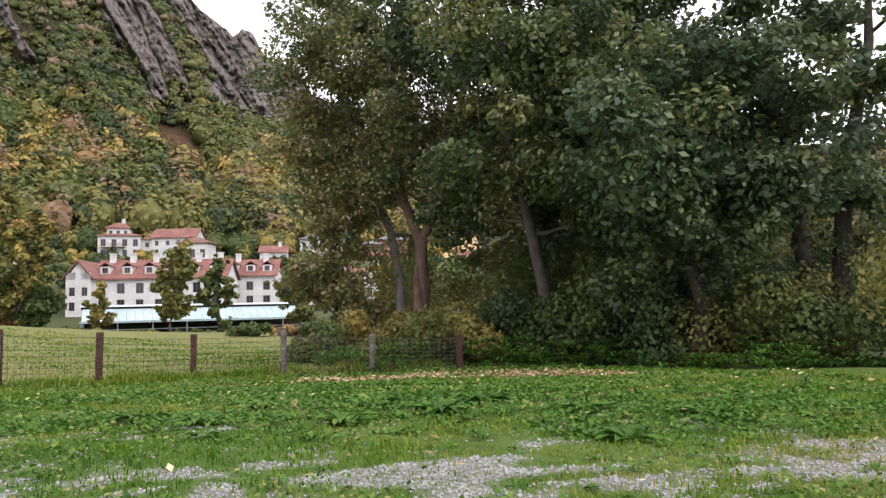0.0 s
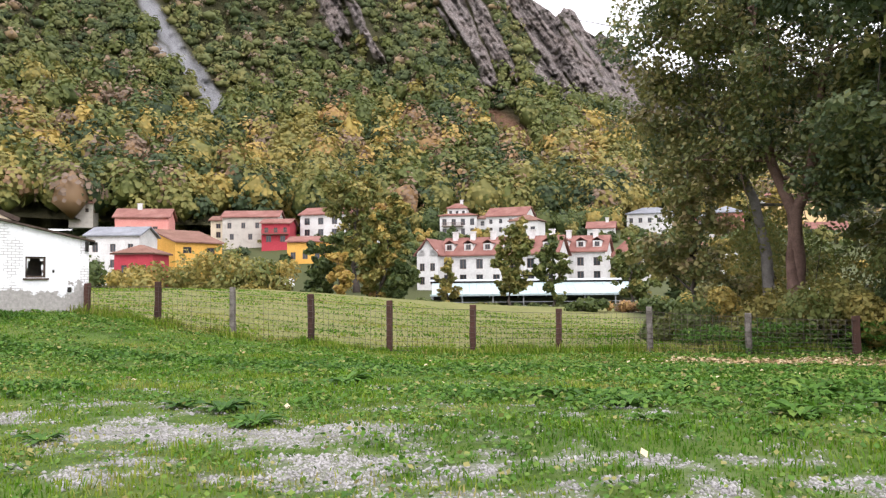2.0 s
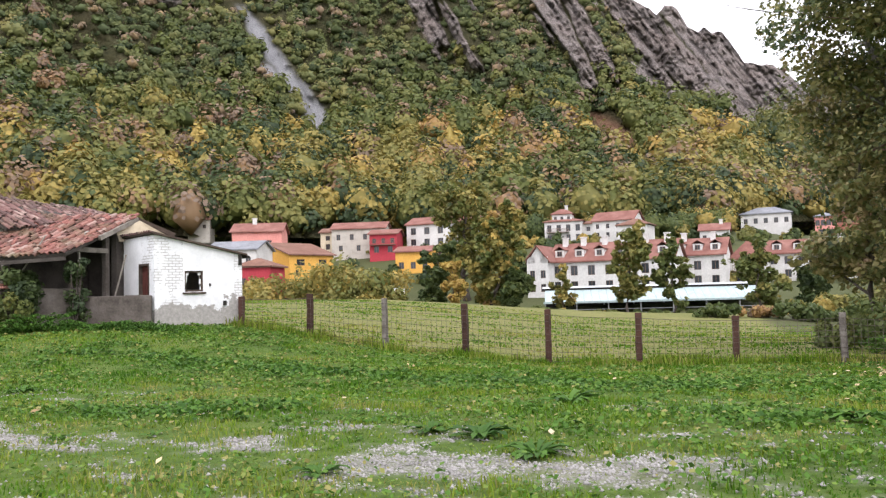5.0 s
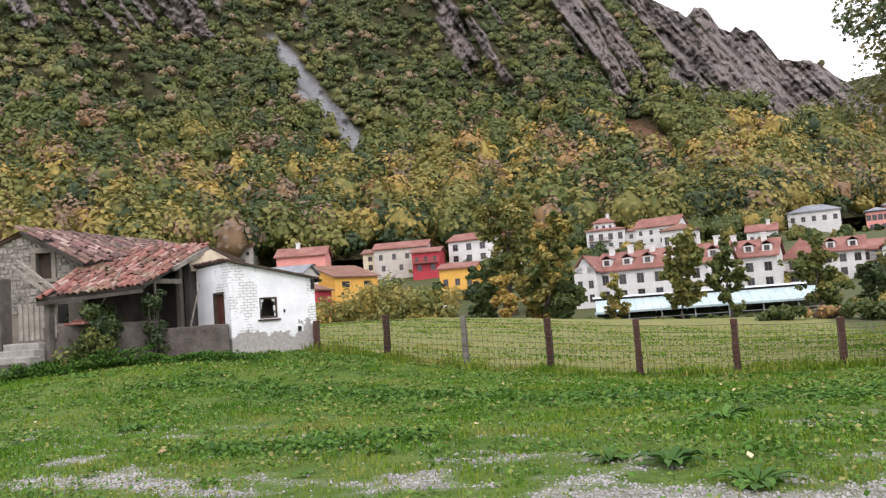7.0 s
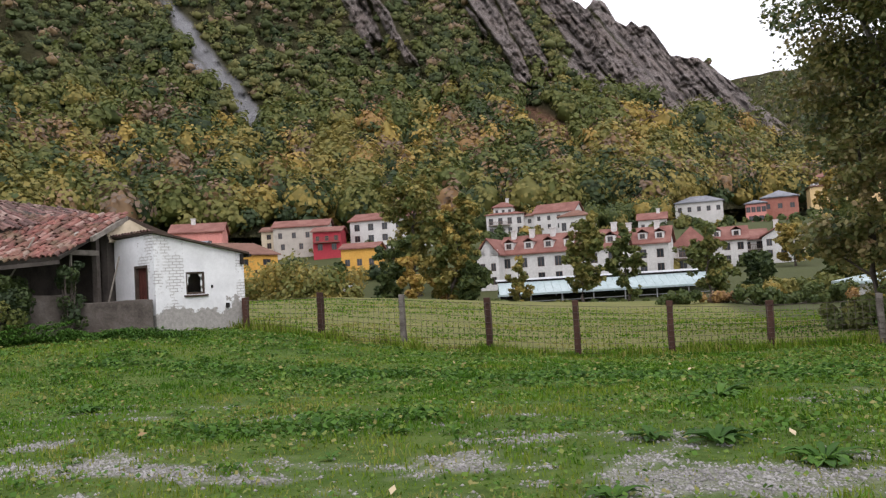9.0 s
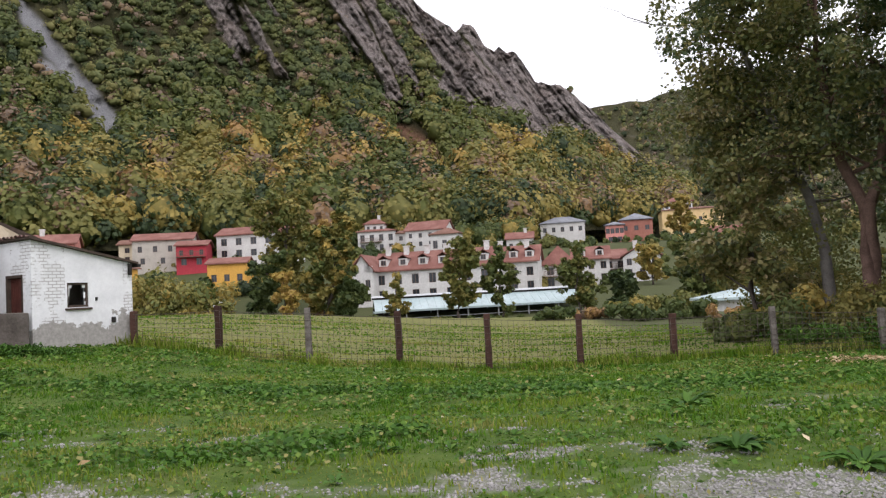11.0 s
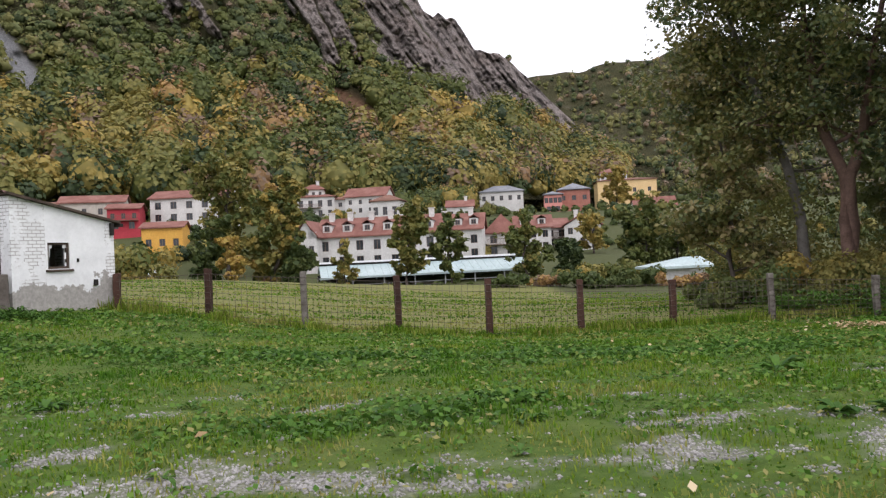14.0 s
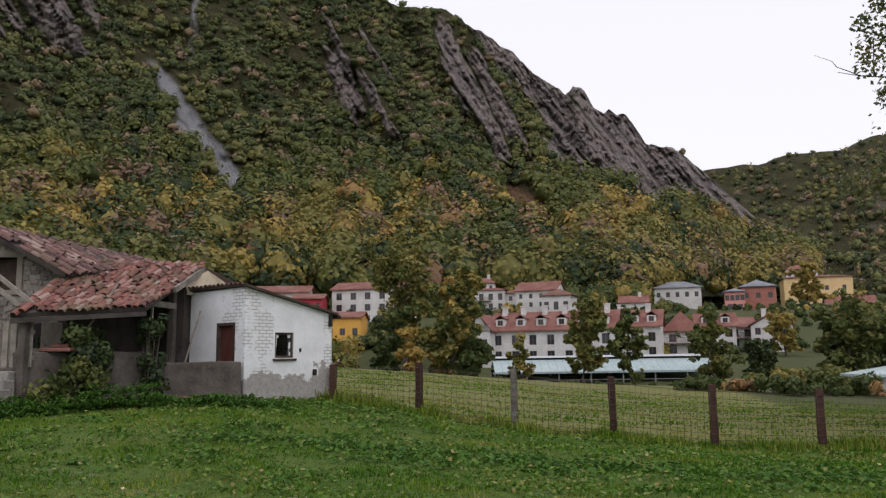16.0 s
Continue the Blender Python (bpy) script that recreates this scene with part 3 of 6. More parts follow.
# the back of the crest falls away
back = np.stack([MX[-1] * 1.6, MY[-1] * 1.6, MZ[-1] * 0.2 + 0 * MX[-1]], -1)
idx = np.arange(MX.size).reshape(MX.shape)
quads = np.stack([idx[:-1, :-1], idx[:-1, 1:], idx[1:, 1:], idx[1:, :-1]], -1).reshape(-1, 4)
bi = MX.size + np.arange(len(mb))
quads = np.concatenate([quads, np.stack([idx[-1, :-1], idx[-1, 1:], bi[1:], bi[:-1]], -1)])
verts = np.concatenate([np.stack([MX, MY, MZ], -1).reshape(-1, 3), back])
pad = np.zeros(len(mb))
patch = fbm(MB * 2.2, ME * 2.2, 4, 41.0)
rockiness = np.clip(sstep(0.22, 0.5, rib_mask(MB, ME) + 0.15 * patch), 0, 1)
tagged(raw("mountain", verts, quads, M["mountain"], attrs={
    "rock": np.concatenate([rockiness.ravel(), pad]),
    "crevice_shade": np.concatenate([(0.6 * sstep(0.15, 0.7, -fbm((MB - 0.72 * ME) * 4.5, ME * 0.5, 4, 66.0))).ravel(), pad]),
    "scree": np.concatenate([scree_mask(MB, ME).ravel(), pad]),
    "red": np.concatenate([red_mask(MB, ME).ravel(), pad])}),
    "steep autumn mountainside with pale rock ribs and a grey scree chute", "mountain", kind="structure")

# the farther hill that closes the valley
hb = np.arange(-75, -2, 0.5)
hv = np.linspace(0, 1, 60)
HB, HV = np.meshgrid(hb, hv)
HE = 2.5 + (np.interp(HB, [-75, -40, -30, -20.8, -18.7, -15.6, -13.4, -10.3, -8, -2], [7, 10, 12.5, 13.9, 13.3, 13.3, 12.9, 12.8, 12.4, 12]) + 0.12 * fbm(HB * 0.8, HB * 0, 3) - 2.5) * HV
HR = 380 + 330 * HV - 14 * fbm(HB * 0.2, HE * 0.5, 5, 3.0)
ht = np.radians(HB)
idx = np.arange(HB.size).reshape(HB.shape)
quads = np.stack([idx[:-1, :-1], idx[:-1, 1:], idx[1:, 1:], idx[1:, :-1]], -1).reshape(-1, 4)
HX, HY, HZ = EYE0[0] - HR * np.sin(ht), EYE0[1] + HR * np.cos(ht), EYE0[2] + HR * np.tan(np.radians(HE))
zero = np.zeros(HB.size)
tagged(raw("hill", np.stack([HX, HY, HZ], -1).reshape(-1, 3), quads, M["mountain"], attrs={
    "rock": 0.35 * sstep(0.4, 1.0, fbm(HB * 0.8, HE * 1.4, 4, 9.0)).ravel(), "crevice_shade": zero, "scree": zero, "red": zero}),
    "scrub-covered hill closing the valley", "hill", kind="structure")


# ---- woods on the slopes ----
def ico(level):
    bm = bmesh.new()
    bmesh.ops.create_icosphere(bm, subdivisions=level, radius=1)
    v, f = np.array([x.co for x in bm.verts]), np.array([[q.index for q in x.verts] for x in bm.faces])
    bm.free()
    return v, f


def crowns(px, py, pz, height, width, hue, per, leaf, name, label, level=2, mat=None):
    """Many far trees in one mesh: an uneven dense heart to each crown, and small leaf clumps all over and beyond it."""
    n = len(px)
    ph = RNG.uniform(0, 6.3, (n, 1, 3))

    def place(d, rad):
        lump = 1 + 0.26 * np.sin(d[..., 0] * 4.5 + ph[..., 0]) * np.cos(d[..., 1] * 4 + ph[..., 1]) + 0.20 * np.sin(d[..., 2] * 6 + d[..., 0] * 3 + ph[..., 2])
        r = rad * lump
        tip = 1 - 0.2 * np.clip(d[..., 2], 0, 1)
        return np.stack([px[:, None] + d[..., 0] * r * width[:, None] * tip, py[:, None] + d[..., 1] * r * width[:, None] * tip,
                         pz[:, None] + height[:, None] * (0.48 + 0.52 * d[..., 2] * r)], -1).reshape(-1, 3)
    cv, cf = ico(level)
    d = np.broadcast_to(cv[None], (n, *cv.shape))
    heart = place(d, 0.66 * RNG.uniform(0.7, 1.2, (n, len(cv))))
    hf = (np.arange(n)[:, None, None] * len(cv) + cf[None]).reshape(-1, 3)
    d = RNG.normal(size=(n, per, 3))
    d[..., 2] = np.abs(d[..., 2]) * 1.1 - 0.35
    d /= np.linalg.norm(d, axis=2, keepdims=True)
    c = place(d, RNG.uniform(0.74, 1.06, (n, per)))
    nr = (d + np.array([0, 0, 0.15]) + RNG.normal(scale=0.24, size=d.shape)).reshape(-1, 3)
    h = np.clip(np.repeat(hue, per) + RNG.normal(scale=0.022, size=n * per), 0, 1)
    v, f, hh = leaf_cloud(c, nr, leaf * RNG.uniform(0.6, 1.3, n * per), h, 1.2)
    f = f + len(heart)
    tri = np.concatenate([hf, f[:, [0, 1, 2]], f[:, [0, 2, 3]]])
    ob = raw(name, np.concatenate([heart, v]), tri, mat or M["leaves"], attrs={"hue": np.concatenate([np.repeat(np.clip(hue - 0.06, 0, 1), len(cv)), hh])}, smooth=True)
    return tagged(ob, label, "trees", kind="stuff")


def hues(n, weights):
    bands = [(0.08, 0.05), (0.24, 0.06), (0.43, 0.06), (0.56, 0.05), (0.74, 0.04), (0.88, 0.04), (0.97, 0.03)]
    pick = RNG.choice(len(bands), n, p=np.array(weights) / sum(weights))
    m = np.array(bands)[pick]
    return np.clip(RNG.normal(m[:, 0], m[:, 1]), 0, 1)


n = 2700
b, v = RNG.uniform(-16, 58, n), RNG.uniform(0, 0.62, n) ** 1.0
X, Y, Z, E = slope_point(b, v)
zone = fbm(b * 0.25, E * 0.4, 3, 14.0)
keep = (rib_mask(b, E) < 0.25) & (scree_mask(b, E) < 0.3) & (np.maximum(red_mask(b, E), np.maximum(red_mask(b, E + 0.7), np.maximum(red_mask(b, E + 1.3), red_mask(b, E + 2.0)))) < 0.3) & (RNG.uniform(size=n) < sstep(16.5, 11, E + 1.5 * zone) + 0.12)
b, X, Y, Z, E, zone = b[keep], X[keep], Y[keep], Z[keep], E[keep], zone[keep]
k = len(b)
H = RNG.uniform(7.0, 15.0, k) * np.interp(E, [4, 10, 16], [1.1, 1.0, 0.6])
hue = 0.45 - 0.012 * (E - 9) + 0.13 * fbm(b * 0.16, E * 0.3, 2, 77.0) + RNG.normal(scale=0.05, size=k)
band = np.exp(-((E - 8.6) / 2.6) ** 2) * np.clip(0.75 + 0.6 * fbm(b * 0.22, E * 0.3, 2, 78.0), 0.1, 1.3)
pick = RNG.uniform(size=k)
hue = np.where(pick < 0.24, RNG.normal(0.08, 0.05, k), hue)
hue = np.where((pick > 0.20) & (pick < 0.30), RNG.normal(0.97, 0.02, k), hue)
hue = np.where(pick > 1 - 0.38 * band, RNG.normal(0.61, 0.05, k), hue)
hue = np.where(pick > 1 - 0.13 * band, RNG.normal(0.77, 0.05, k), hue)
hue = np.clip(hue, 0, 1)
crowns(X, Y, Z - 0.5, H, H * RNG.uniform(0.36, 0.54, k), hue, 150, 1.35, "autumn_woods", "autumn woodland in green yellow and rust on the slope", 1)

n = 11000
b, v = RNG.uniform(-16, 62, n), RNG.uniform(0.25, 1.0, n)
X, Y, Z, E = slope_point(b, v)
zone = fbm(b * 0.3, E * 0.5, 4, 24.0)
keep = (np.maximum(rib_mask(b, E), rib_mask(b, E + 0.35)) < 0.2 + 0.3 * RNG.uniform(size=n) ** 3) & (scree_mask(b, E) < 0.25) & (np.maximum(red_mask(b, E), red_mask(b, E + 0.5)) < 0.3) & (RNG.uniform(size=n) < 0.75 + 0.3 * zone) & (E > 11.5 + 2.0 * zone)
X, Y, Z, E = X[keep], Y[keep], Z[keep], E[keep]
k = len(X)
H = RNG.uniform(2.2, 6.0, k)
tone = 0.31 + 0.20 * fbm(b[keep] * 0.35, E * 0.6, 3, 25.0) + RNG.normal(scale=0.06, size=k)
pick = RNG.uniform(size=k)
tone = np.where(pick < 0.14, RNG.normal(0.10, 0.05, k), np.where(pick > 0.9, RNG.normal(0.97, 0.02, k), tone))
crowns(X, Y, Z - 0.4, H, H * RNG.uniform(0.5, 0.85, k), np.clip(tone, 0, 1), 24, 1.15, "hillside_scrub", "dense green and brown scrub high on the mountainside", 1, M["scrub"])

n = 3600
b, v = RNG.uniform(-60, -4, n), RNG.uniform(0.05, 0.99, n)
ix = np.clip(((b + 75) / 0.5).astype(int), 0, len(hb) - 1)
iv = np.clip((v * 59).astype(int), 0, 59)
H = RNG.uniform(2.5, 7.5, n)
crowns(HX[iv, ix], HY[iv, ix], HZ[iv, ix] - 0.6, H, H * RNG.uniform(0.45, 0.7, n), hues(n, [2.0, 2.8, 3.2, 1.2, 0.3, 0.2, 1.4]), 14, 1.5, "far_hill_scrub", "scrub and small trees on the far hill", 1, M["scrub"])

# woods and gardens among and behind the houses
n = 2300
X, Y = RNG.uniform(-150, 110, n), RNG.uniform(104, 236, n)
keep = ((Y > 215) & (X < 20) & (RNG.uniform(size=n) < 0.6)) | ((RNG.uniform(size=n) < 0.3) & (Y > 128))
X, Y = X[keep], Y[keep]
k = len(X)
H = np.where((Y > 215) & (X < 20), RNG.uniform(4, 9, k), RNG.uniform(1.3, 3.0, k))
crowns(X, Y, land(X, Y) - 0.4, H, H * RNG.uniform(0.4, 0.6, k), hues(k, [2.2, 2.4, 2.5, 1.4, 0.4, 0.1, 0.0]), 210, 0.6, "village_trees", "garden trees and hedges between the village houses")


# ---- village houses ----
WINDOW_MESHES = {}


def window_meshes(w, h):
    key = (round(w, 2), round(h, 2))
    if key not in WINDOW_MESHES:
        t = 0.07
        fr = boxes((-w / 2, w / 2, 0.10, 0.18, 0, t), (-w / 2, w / 2, 0.10, 0.18, h - t, h), (-w / 2, -w / 2 + t, 0.10, 0.18, t, h - t),
                   (w / 2 - t, w / 2, 0.10, 0.18, t, h - t), (-t / 2, t / 2, 0.11, 0.17, t, h - t))
        pn = boxes((-w / 2 + t, w / 2 - t, 0.135, 0.145, t, h - t))
        pair = []
        for nm, bm, mt in (("window", fr, M["frame"]), ("pane", pn, M["glass"])):
            me = bpy.data.meshes.new(nm)
            bm.to_mesh(me)
            bm.free()
            me.materials.append(mt)
            pair.append(me)
        WINDOW_MESHES[key] = pair
    return WINDOW_MESHES[key]


def wall_sheet(bm, w, h, holes, m, gable=0.0):
    """One wall in the plane y = 0 of m, with real openings and their reveals; gable: height of a triangle on top."""
    xs = sorted({-w / 2, w / 2, *(c for x, z, a, k in holes for c in (x - a / 2, x + a / 2))})
    zs = sorted({0.0, h, *(c for x, z, a, k in holes for c in (z, z + k))})

    def face(*pts):
        bm.faces.new([bm.verts.new(m @ Vector(p)) for p in pts])
    for x0, x1 in zip(xs, xs[1:]):
        for z0, z1 in zip(zs, zs[1:]):
            mx, mz = (x0 + x1) / 2, (z0 + z1) / 2
            if not any(abs(mx - x) < a / 2 and z < mz < z + k for x, z, a, k in holes):
                face((x0, 0, z0), (x1, 0, z0), (x1, 0, z1), (x0, 0, z1))
    d = 0.25
    for x, z, a, k in holes:
        x0, x1, z1 = x - a / 2, x + a / 2, z + k
        face((x0, 0, z), (x0, d, z), (x1, d, z), (x1, 0, z))
        face((x0, 0, z1), (x1, 0, z1), (x1, d, z1), (x0, d, z1))
        face((x0, 0, z), (x0, 0, z1), (x0, d, z1), (x0, d, z))
        face((x1, 0, z), (x1, d, z), (x1, d, z1), (x1, 0, z1))
        face((x0, d, z), (x0, d, z1), (x1, d, z1), (x1, d, z))
    if gable:
        face((-w / 2, 0, h), (w / 2, 0, h), (0, 0, h + gable))


def roof_mesh(w, d, rise, kind, over=0.45, thick=0.22):
    """Roof over a plan w by d centred on x, from y = 0 to d; ridge along x, along y, hipped, or one slope."""
    bm = bmesh.new()
    x0, x1, y0, y1 = -w / 2 - over, w / 2 + over, -over, d + over
    ym = d / 2
    if kind == "x":
        lines = [((x0, y0, 0), (x1, y0, 0)), ((x0, ym, rise), (x1, ym, rise)), ((x0, y1, 0), (x1, y1, 0))]
    elif kind == "y":
        lines = [((x0, y0, 0), (x0, y1, 0)), ((0, y0, rise), (0, y1, rise)), ((x1, y0, 0), (x1, y1, 0))]
    else:
        r = min(w, d) * 0.5
        if w >= d:
            lines = [((x0, y0, 0), (x1, y0, 0)), ((x0 + r, ym, rise), (x1 - r, ym, rise)), ((x0, y1, 0), (x1, y1, 0))]
        else:
            lines = [((x0, y0, 0), (x0, y1, 0)), ((0, y0 + r, rise), (0, y1 - r, rise)), ((x1, y0, 0), (x1, y1, 0))]
    up = Vector((0, 0, thick))
    top = [[bm.verts.new(Vector(p) + up) for p in ln] for ln in lines]
    low = [[bm.verts.new(Vector(p)) for p in ln] for ln in lines]
    for i in (0, 1):
        bm.faces.new((top[i][0], top[i][1], top[i + 1][1], top[i + 1][0]))
        bm.faces.new((low[i][0], low[i + 1][0], low[i + 1][1], low[i][1]))
        for e in (0, 1):
            bm.faces.new((low[i][e], top[i][e], top[i + 1][e], low[i + 1][e]))
    for i in (0, 2):
        bm.faces.new((low[i][0], low[i][1], top[i][1], top[i][0]))
    if kind == "hip":
        for e in (0, 1):
            bm.faces.new((top[0][e], top[1][e], top[2][e]))
            bm.faces.new((low[0][e], low[1][e], low[2][e]))
    bmesh.ops.recalc_face_normals(bm, faces=bm.faces)
    return bm


def house(label, x, y, z, yaw, w, d, h, wall, roof, rise, kind="x", windows=(), side=(), dormers=0, chimney=None, balcony=None, name="house", down=3.0):
    """windows: rows of (height, count, width, tall) on the front; side: the same on the end that faces the walker."""
    top = empty(name, pose(x, y, z, 0, 0, yaw), label, "house", "village houses")
    bm = bmesh.new()
    holes = [(-w / 2 + w * (i + 0.5) / c, zz, a, k) for zz, c, a, k in windows for i in range(c)]
    sholes = [(-d / 2 + d * (i + 0.5) / c, zz, a, k) for zz, c, a, k in side for i in range(c)]
    gy = rise if kind == "y" else 0.0
    gs = rise if kind == "x" else 0.0
    turn = -1 if x > 0 else 1  # the end that faces the middle of the valley
    wall_sheet(bm, w, h, holes, pose(0, 0, 0), gy)
    wall_sheet(bm, w, h, [], pose(0, d, 0, 0, 0, 180), gy)
    right, left = pose(w / 2, d / 2, 0, 0, 0, 90), pose(-w / 2, d / 2, 0, 0, 0, -90)
    wall_sheet(bm, d, h, sholes if turn > 0 else [], right, gs)
    wall_sheet(bm, d, h, sholes if turn < 0 else [], left, gs)
    box(bm, -w / 2 + 0.01, w / 2 - 0.01, 0.01, d - 0.01, -down, 0.0)
    part("wall", bm, wall, top)
    r = part("roof", roof_mesh(w, d, rise, kind), roof, top)
    r.location = (0, 0, h)
    for hs, m in ((holes, pose(0, 0, 0)), (sholes, right if turn > 0 else left)):
        for hx, hz, a, k in hs:
            f, p = window_meshes(a, k)
            wo = new("window", f)
            wo.parent = top
            wo.matrix_basis = m @ pose(hx, 0, hz)
            po = new("pane", p)
            po.parent = wo
    for i in range(dormers):
        dx = -w / 2 + w * (i + 0.5) / dormers
        dz = h + rise * 0.35
        bm = bmesh.new()
        box(bm, dx - 0.7, dx + 0.7, d * 0.08, d * 0.38, dz - 0.3, dz + 0.95)
        dm = part("dormer", bm, M["white"], r)
        dm.location = (0, 0, -h)
        rr = part("dormer_roof", roof_mesh(1.4, d * 0.34, 0.55, "y", 0.15, 0.1), roof, top)
        rr.location = (dx, d * 0.08, dz + 0.95)
        f, p = window_meshes(0.8, 0.8)
        wo = new("window", f)
        wo.parent = top
        wo.location = (dx, d * 0.08 - 0.16, dz)
        po = new("pane", p)
        po.parent = wo
    for chimney in (() if chimney is None else chimney if isinstance(chimney, tuple) else (chimney,)):
        part("chimney", boxes((chimney - 0.4, chimney + 0.4, d * 0.4, d * 0.4 + 0.7, h + rise * 0.4, h + rise + 1.0),
                              (chimney - 0.5, chimney + 0.5, d * 0.4 - 0.1, d * 0.4 + 0.8, h + rise + 1.0, h + rise + 1.15)), M["white"] if wall is not M["greystone"] else wall, top)
    if balcony:
        bz, bx0, bx1 = balcony
        bm = boxes((bx0, bx1, -1.1, 0, bz - 0.12, bz), (bx0, bx1, -1.1, -1.04, bz + 0.9, bz + 0.98))
        for i in range(int((bx1 - bx0) / 0.25) + 1):
            box(bm, bx0 + i * 0.25, bx0 + i * 0.25 + 0.05, -1.1, -1.05, bz, bz + 0.9)
        part("balcony", bm, M["frame"], top, "brown wooden balcony")
    return top


house("white three-storey house with a long clay-tiled roof", -45.5, 162, 8.2, -6, 16.4, 9, 7.7, M["white"], M["roof_far"], 1.9, windows=((0.8, 5, 1.1, 1.4), (3.2, 5, 1.3, 1.4), (5.6, 5, 1.3, 1.5)), chimney=3, side=((3.2, 2, 1, 1.3),))
house("white house with tiered red roofs and timber balconies", -25.0, 210, 13.0, 0, 10.3, 9, 6.0, M["white"], M["roof_far"], 1.2, "hip", windows=((0.7, 4, 1.1, 1.8), (3.4, 4, 1.2, 1.8)), balcony=(3.2, -4.5, 1.5))
house("small upper storey of the tiered white house", -25.6, 212, 18.9, 0, 5.4, 5, 2.3, M["white"], M["roof_far"], 1.5, "hip", windows=((0.5, 3, 0.8, 1.2),), chimney=1.0, down=1.0)
house("narrow white house beside the tiered one", -18.4, 211, 13.2, 0, 2.9, 7, 4.9, M["white"], M["roof_brown"], 0.9, windows=((0.8, 1, 1, 1.2), (3.0, 1, 1, 1.2)))
house("white house with a long red roof and gable", -11.2, 201, 13.0, -14, 10.8, 9, 4.8, M["white"], M["roof_far"], 2.6, windows=((0.8, 4, 0.9, 1.2), (3.0, 4, 0.9, 1.2)), side=((3.0, 2, 0.9, 1.2),))
house("low white front wing with a brown hipped roof", -6.0, 192, 11.8, -14, 7.2, 7, 4.0, M["white"], M["roof_brown"], 1.6, "hip", windows=((0.6, 3, 1.2, 2.0),))
house("long white terrace with red roof and dormer windows", -6.0, 119, 0.0, -10, 19.0, 10, 5.0, M["white"], M["roof_far"], 3.0, windows=((0.7, 7, 1.1, 1.4), (3.0, 7, 1.1, 1.5)), dormers=6, chimney=(-8, -5, -1.6, 1.5, 4.8, 8))
house("white terrace end with a timbered gable", -16.6, 117.5, 0.0, -8, 3.4, 10, 5.0, M["white"], M["roof_far"], 2.6, "y", windows=((0.6, 2, 0.8, 1.2), (2.7, 2, 0.8, 1.2), (5.0, 1, 0.8, 1.0)))
house("white row house with a steep red roof", 7.0, 128, 0.4, -10, 8.0, 9, 5.2, M["white"], M["roof_far"], 2.8, windows=((0.7, 3, 1.1, 1.4), (3.0, 3, 1.1, 1.4)), dormers=3, chimney=(-2.5, 2))
house("white row house with broad hipped red roof", 15.2, 135, 0.7, -8, 5.8, 9, 4.2, M["white"], M["roof_far"], 3.4, "hip", windows=((0.7, 2, 1.2, 1.4), (2.6, 2, 1.2, 1.3)), balcony=(2.4, -2.5, 2.5))
house("white row house behind garden trees", 21.8, 141, 1.2, -8, 6.5, 9, 4.6, M["white"], M["roof_far"], 2.4, windows=((0.7, 3, 1.0, 1.3), (2.9, 3, 1.0, 1.3)), dormers=2)
house("brown-balconied row house under a clay roof", 27.2, 147, 1.9, -6, 4.6, 9, 3.9, M["white"], M["roof_far"], 1.9, windows=((0.6, 2, 1.3, 1.3), (2.3, 2, 1.3, 1.3)), balcony=(2.1, -2.1, 2.1))
house("white gabled house with a red roof at the terrace end", 30.9, 141, 2.0, -12, 6.6, 9, 3.9, M["white"], M["roof_far"], 2.0, "y", windows=((0.5, 3, 0.9, 1.2), (2.4, 3, 0.9, 1.2)), chimney=-1)
house("small white cottage with a red roof", 13.2, 200, 11.0, -6, 6.8, 7, 3.0, M["white"], M["roof_far"], 1.9, windows=((0.9, 3, 0.9, 1.1),), chimney=1.5)
house("white house with a grey slate roof on the upper street", 29.4, 240, 17.2, -8, 13.6, 10, 3.6, M["white"], M["slate"], 2.1, "hip", windows=((0.9, 5, 1.1, 1.5),))
house("brick and salmon house under a slate roof", 48.6, 224, 12.2, -10, 9.2, 10, 7.0, M["brickred"], M["slate"], 2.1, "hip", windows=((0.9, 3, 1.2, 1.4), (4.0, 3, 1.2, 1.4)))
house("salmon side wing with a glazed gallery", 42.0, 222, 12.2, -10, 5.2, 9, 5.6, M["pink"], M["slate"], 1.0, "hip", windows=((0.9, 2, 1.2, 1.4), (3.3, 4, 1.1, 1.5)))
house("large apricot building with a low roof", 81.6, 281, 15.5, -8, 21.5, 12, 11.0, M["apricot"], M["roof_brown"], 1.1, "hip", windows=((6.6, 4, 1.2, 1.6),))
house("white square top storey with a hipped red roof", 77.8, 285, 26.6, -8, 10.0, 9, 3.2, M["white"], M["roof_far"], 1.9, "hip", windows=((0.9, 5, 1.1, 1.4),), down=2.0)
house("long low building with a red tiled roof", 87.0, 266, 10.4, -8, 14.5, 10, 4.7, M["white"], M["roof_far"], 4.0, windows=((1.6, 5, 1.2, 1.4),))
house("grey stone house with a low red roof", -64.6, 161, 9.8, 12, 12.2, 8, 5.8, M["greystone"], M["roof_far"], 1.7, windows=((0.9, 3, 0.9, 1.3), (3.4, 4, 0.9, 1.3)))
house("crimson house with a red roof and balcony", -56.7, 156, 9.2, 10, 6.0, 8, 4.5, M["crimson"], M["roof_far"], 1.2, windows=((0.6, 2, 1.1, 1.4), (2.6, 3, 0.8, 1.1)), balcony=(2.3, -2.8, 2.8))
house("small cream house at the end of the row", -73.1, 163, 10.6, 12, 3.4, 7, 4.6, M["cream"], M["roof_brown"], 1.2, windows=((0.8, 1, 1, 1.3), (2.9, 1, 1, 1.1)))
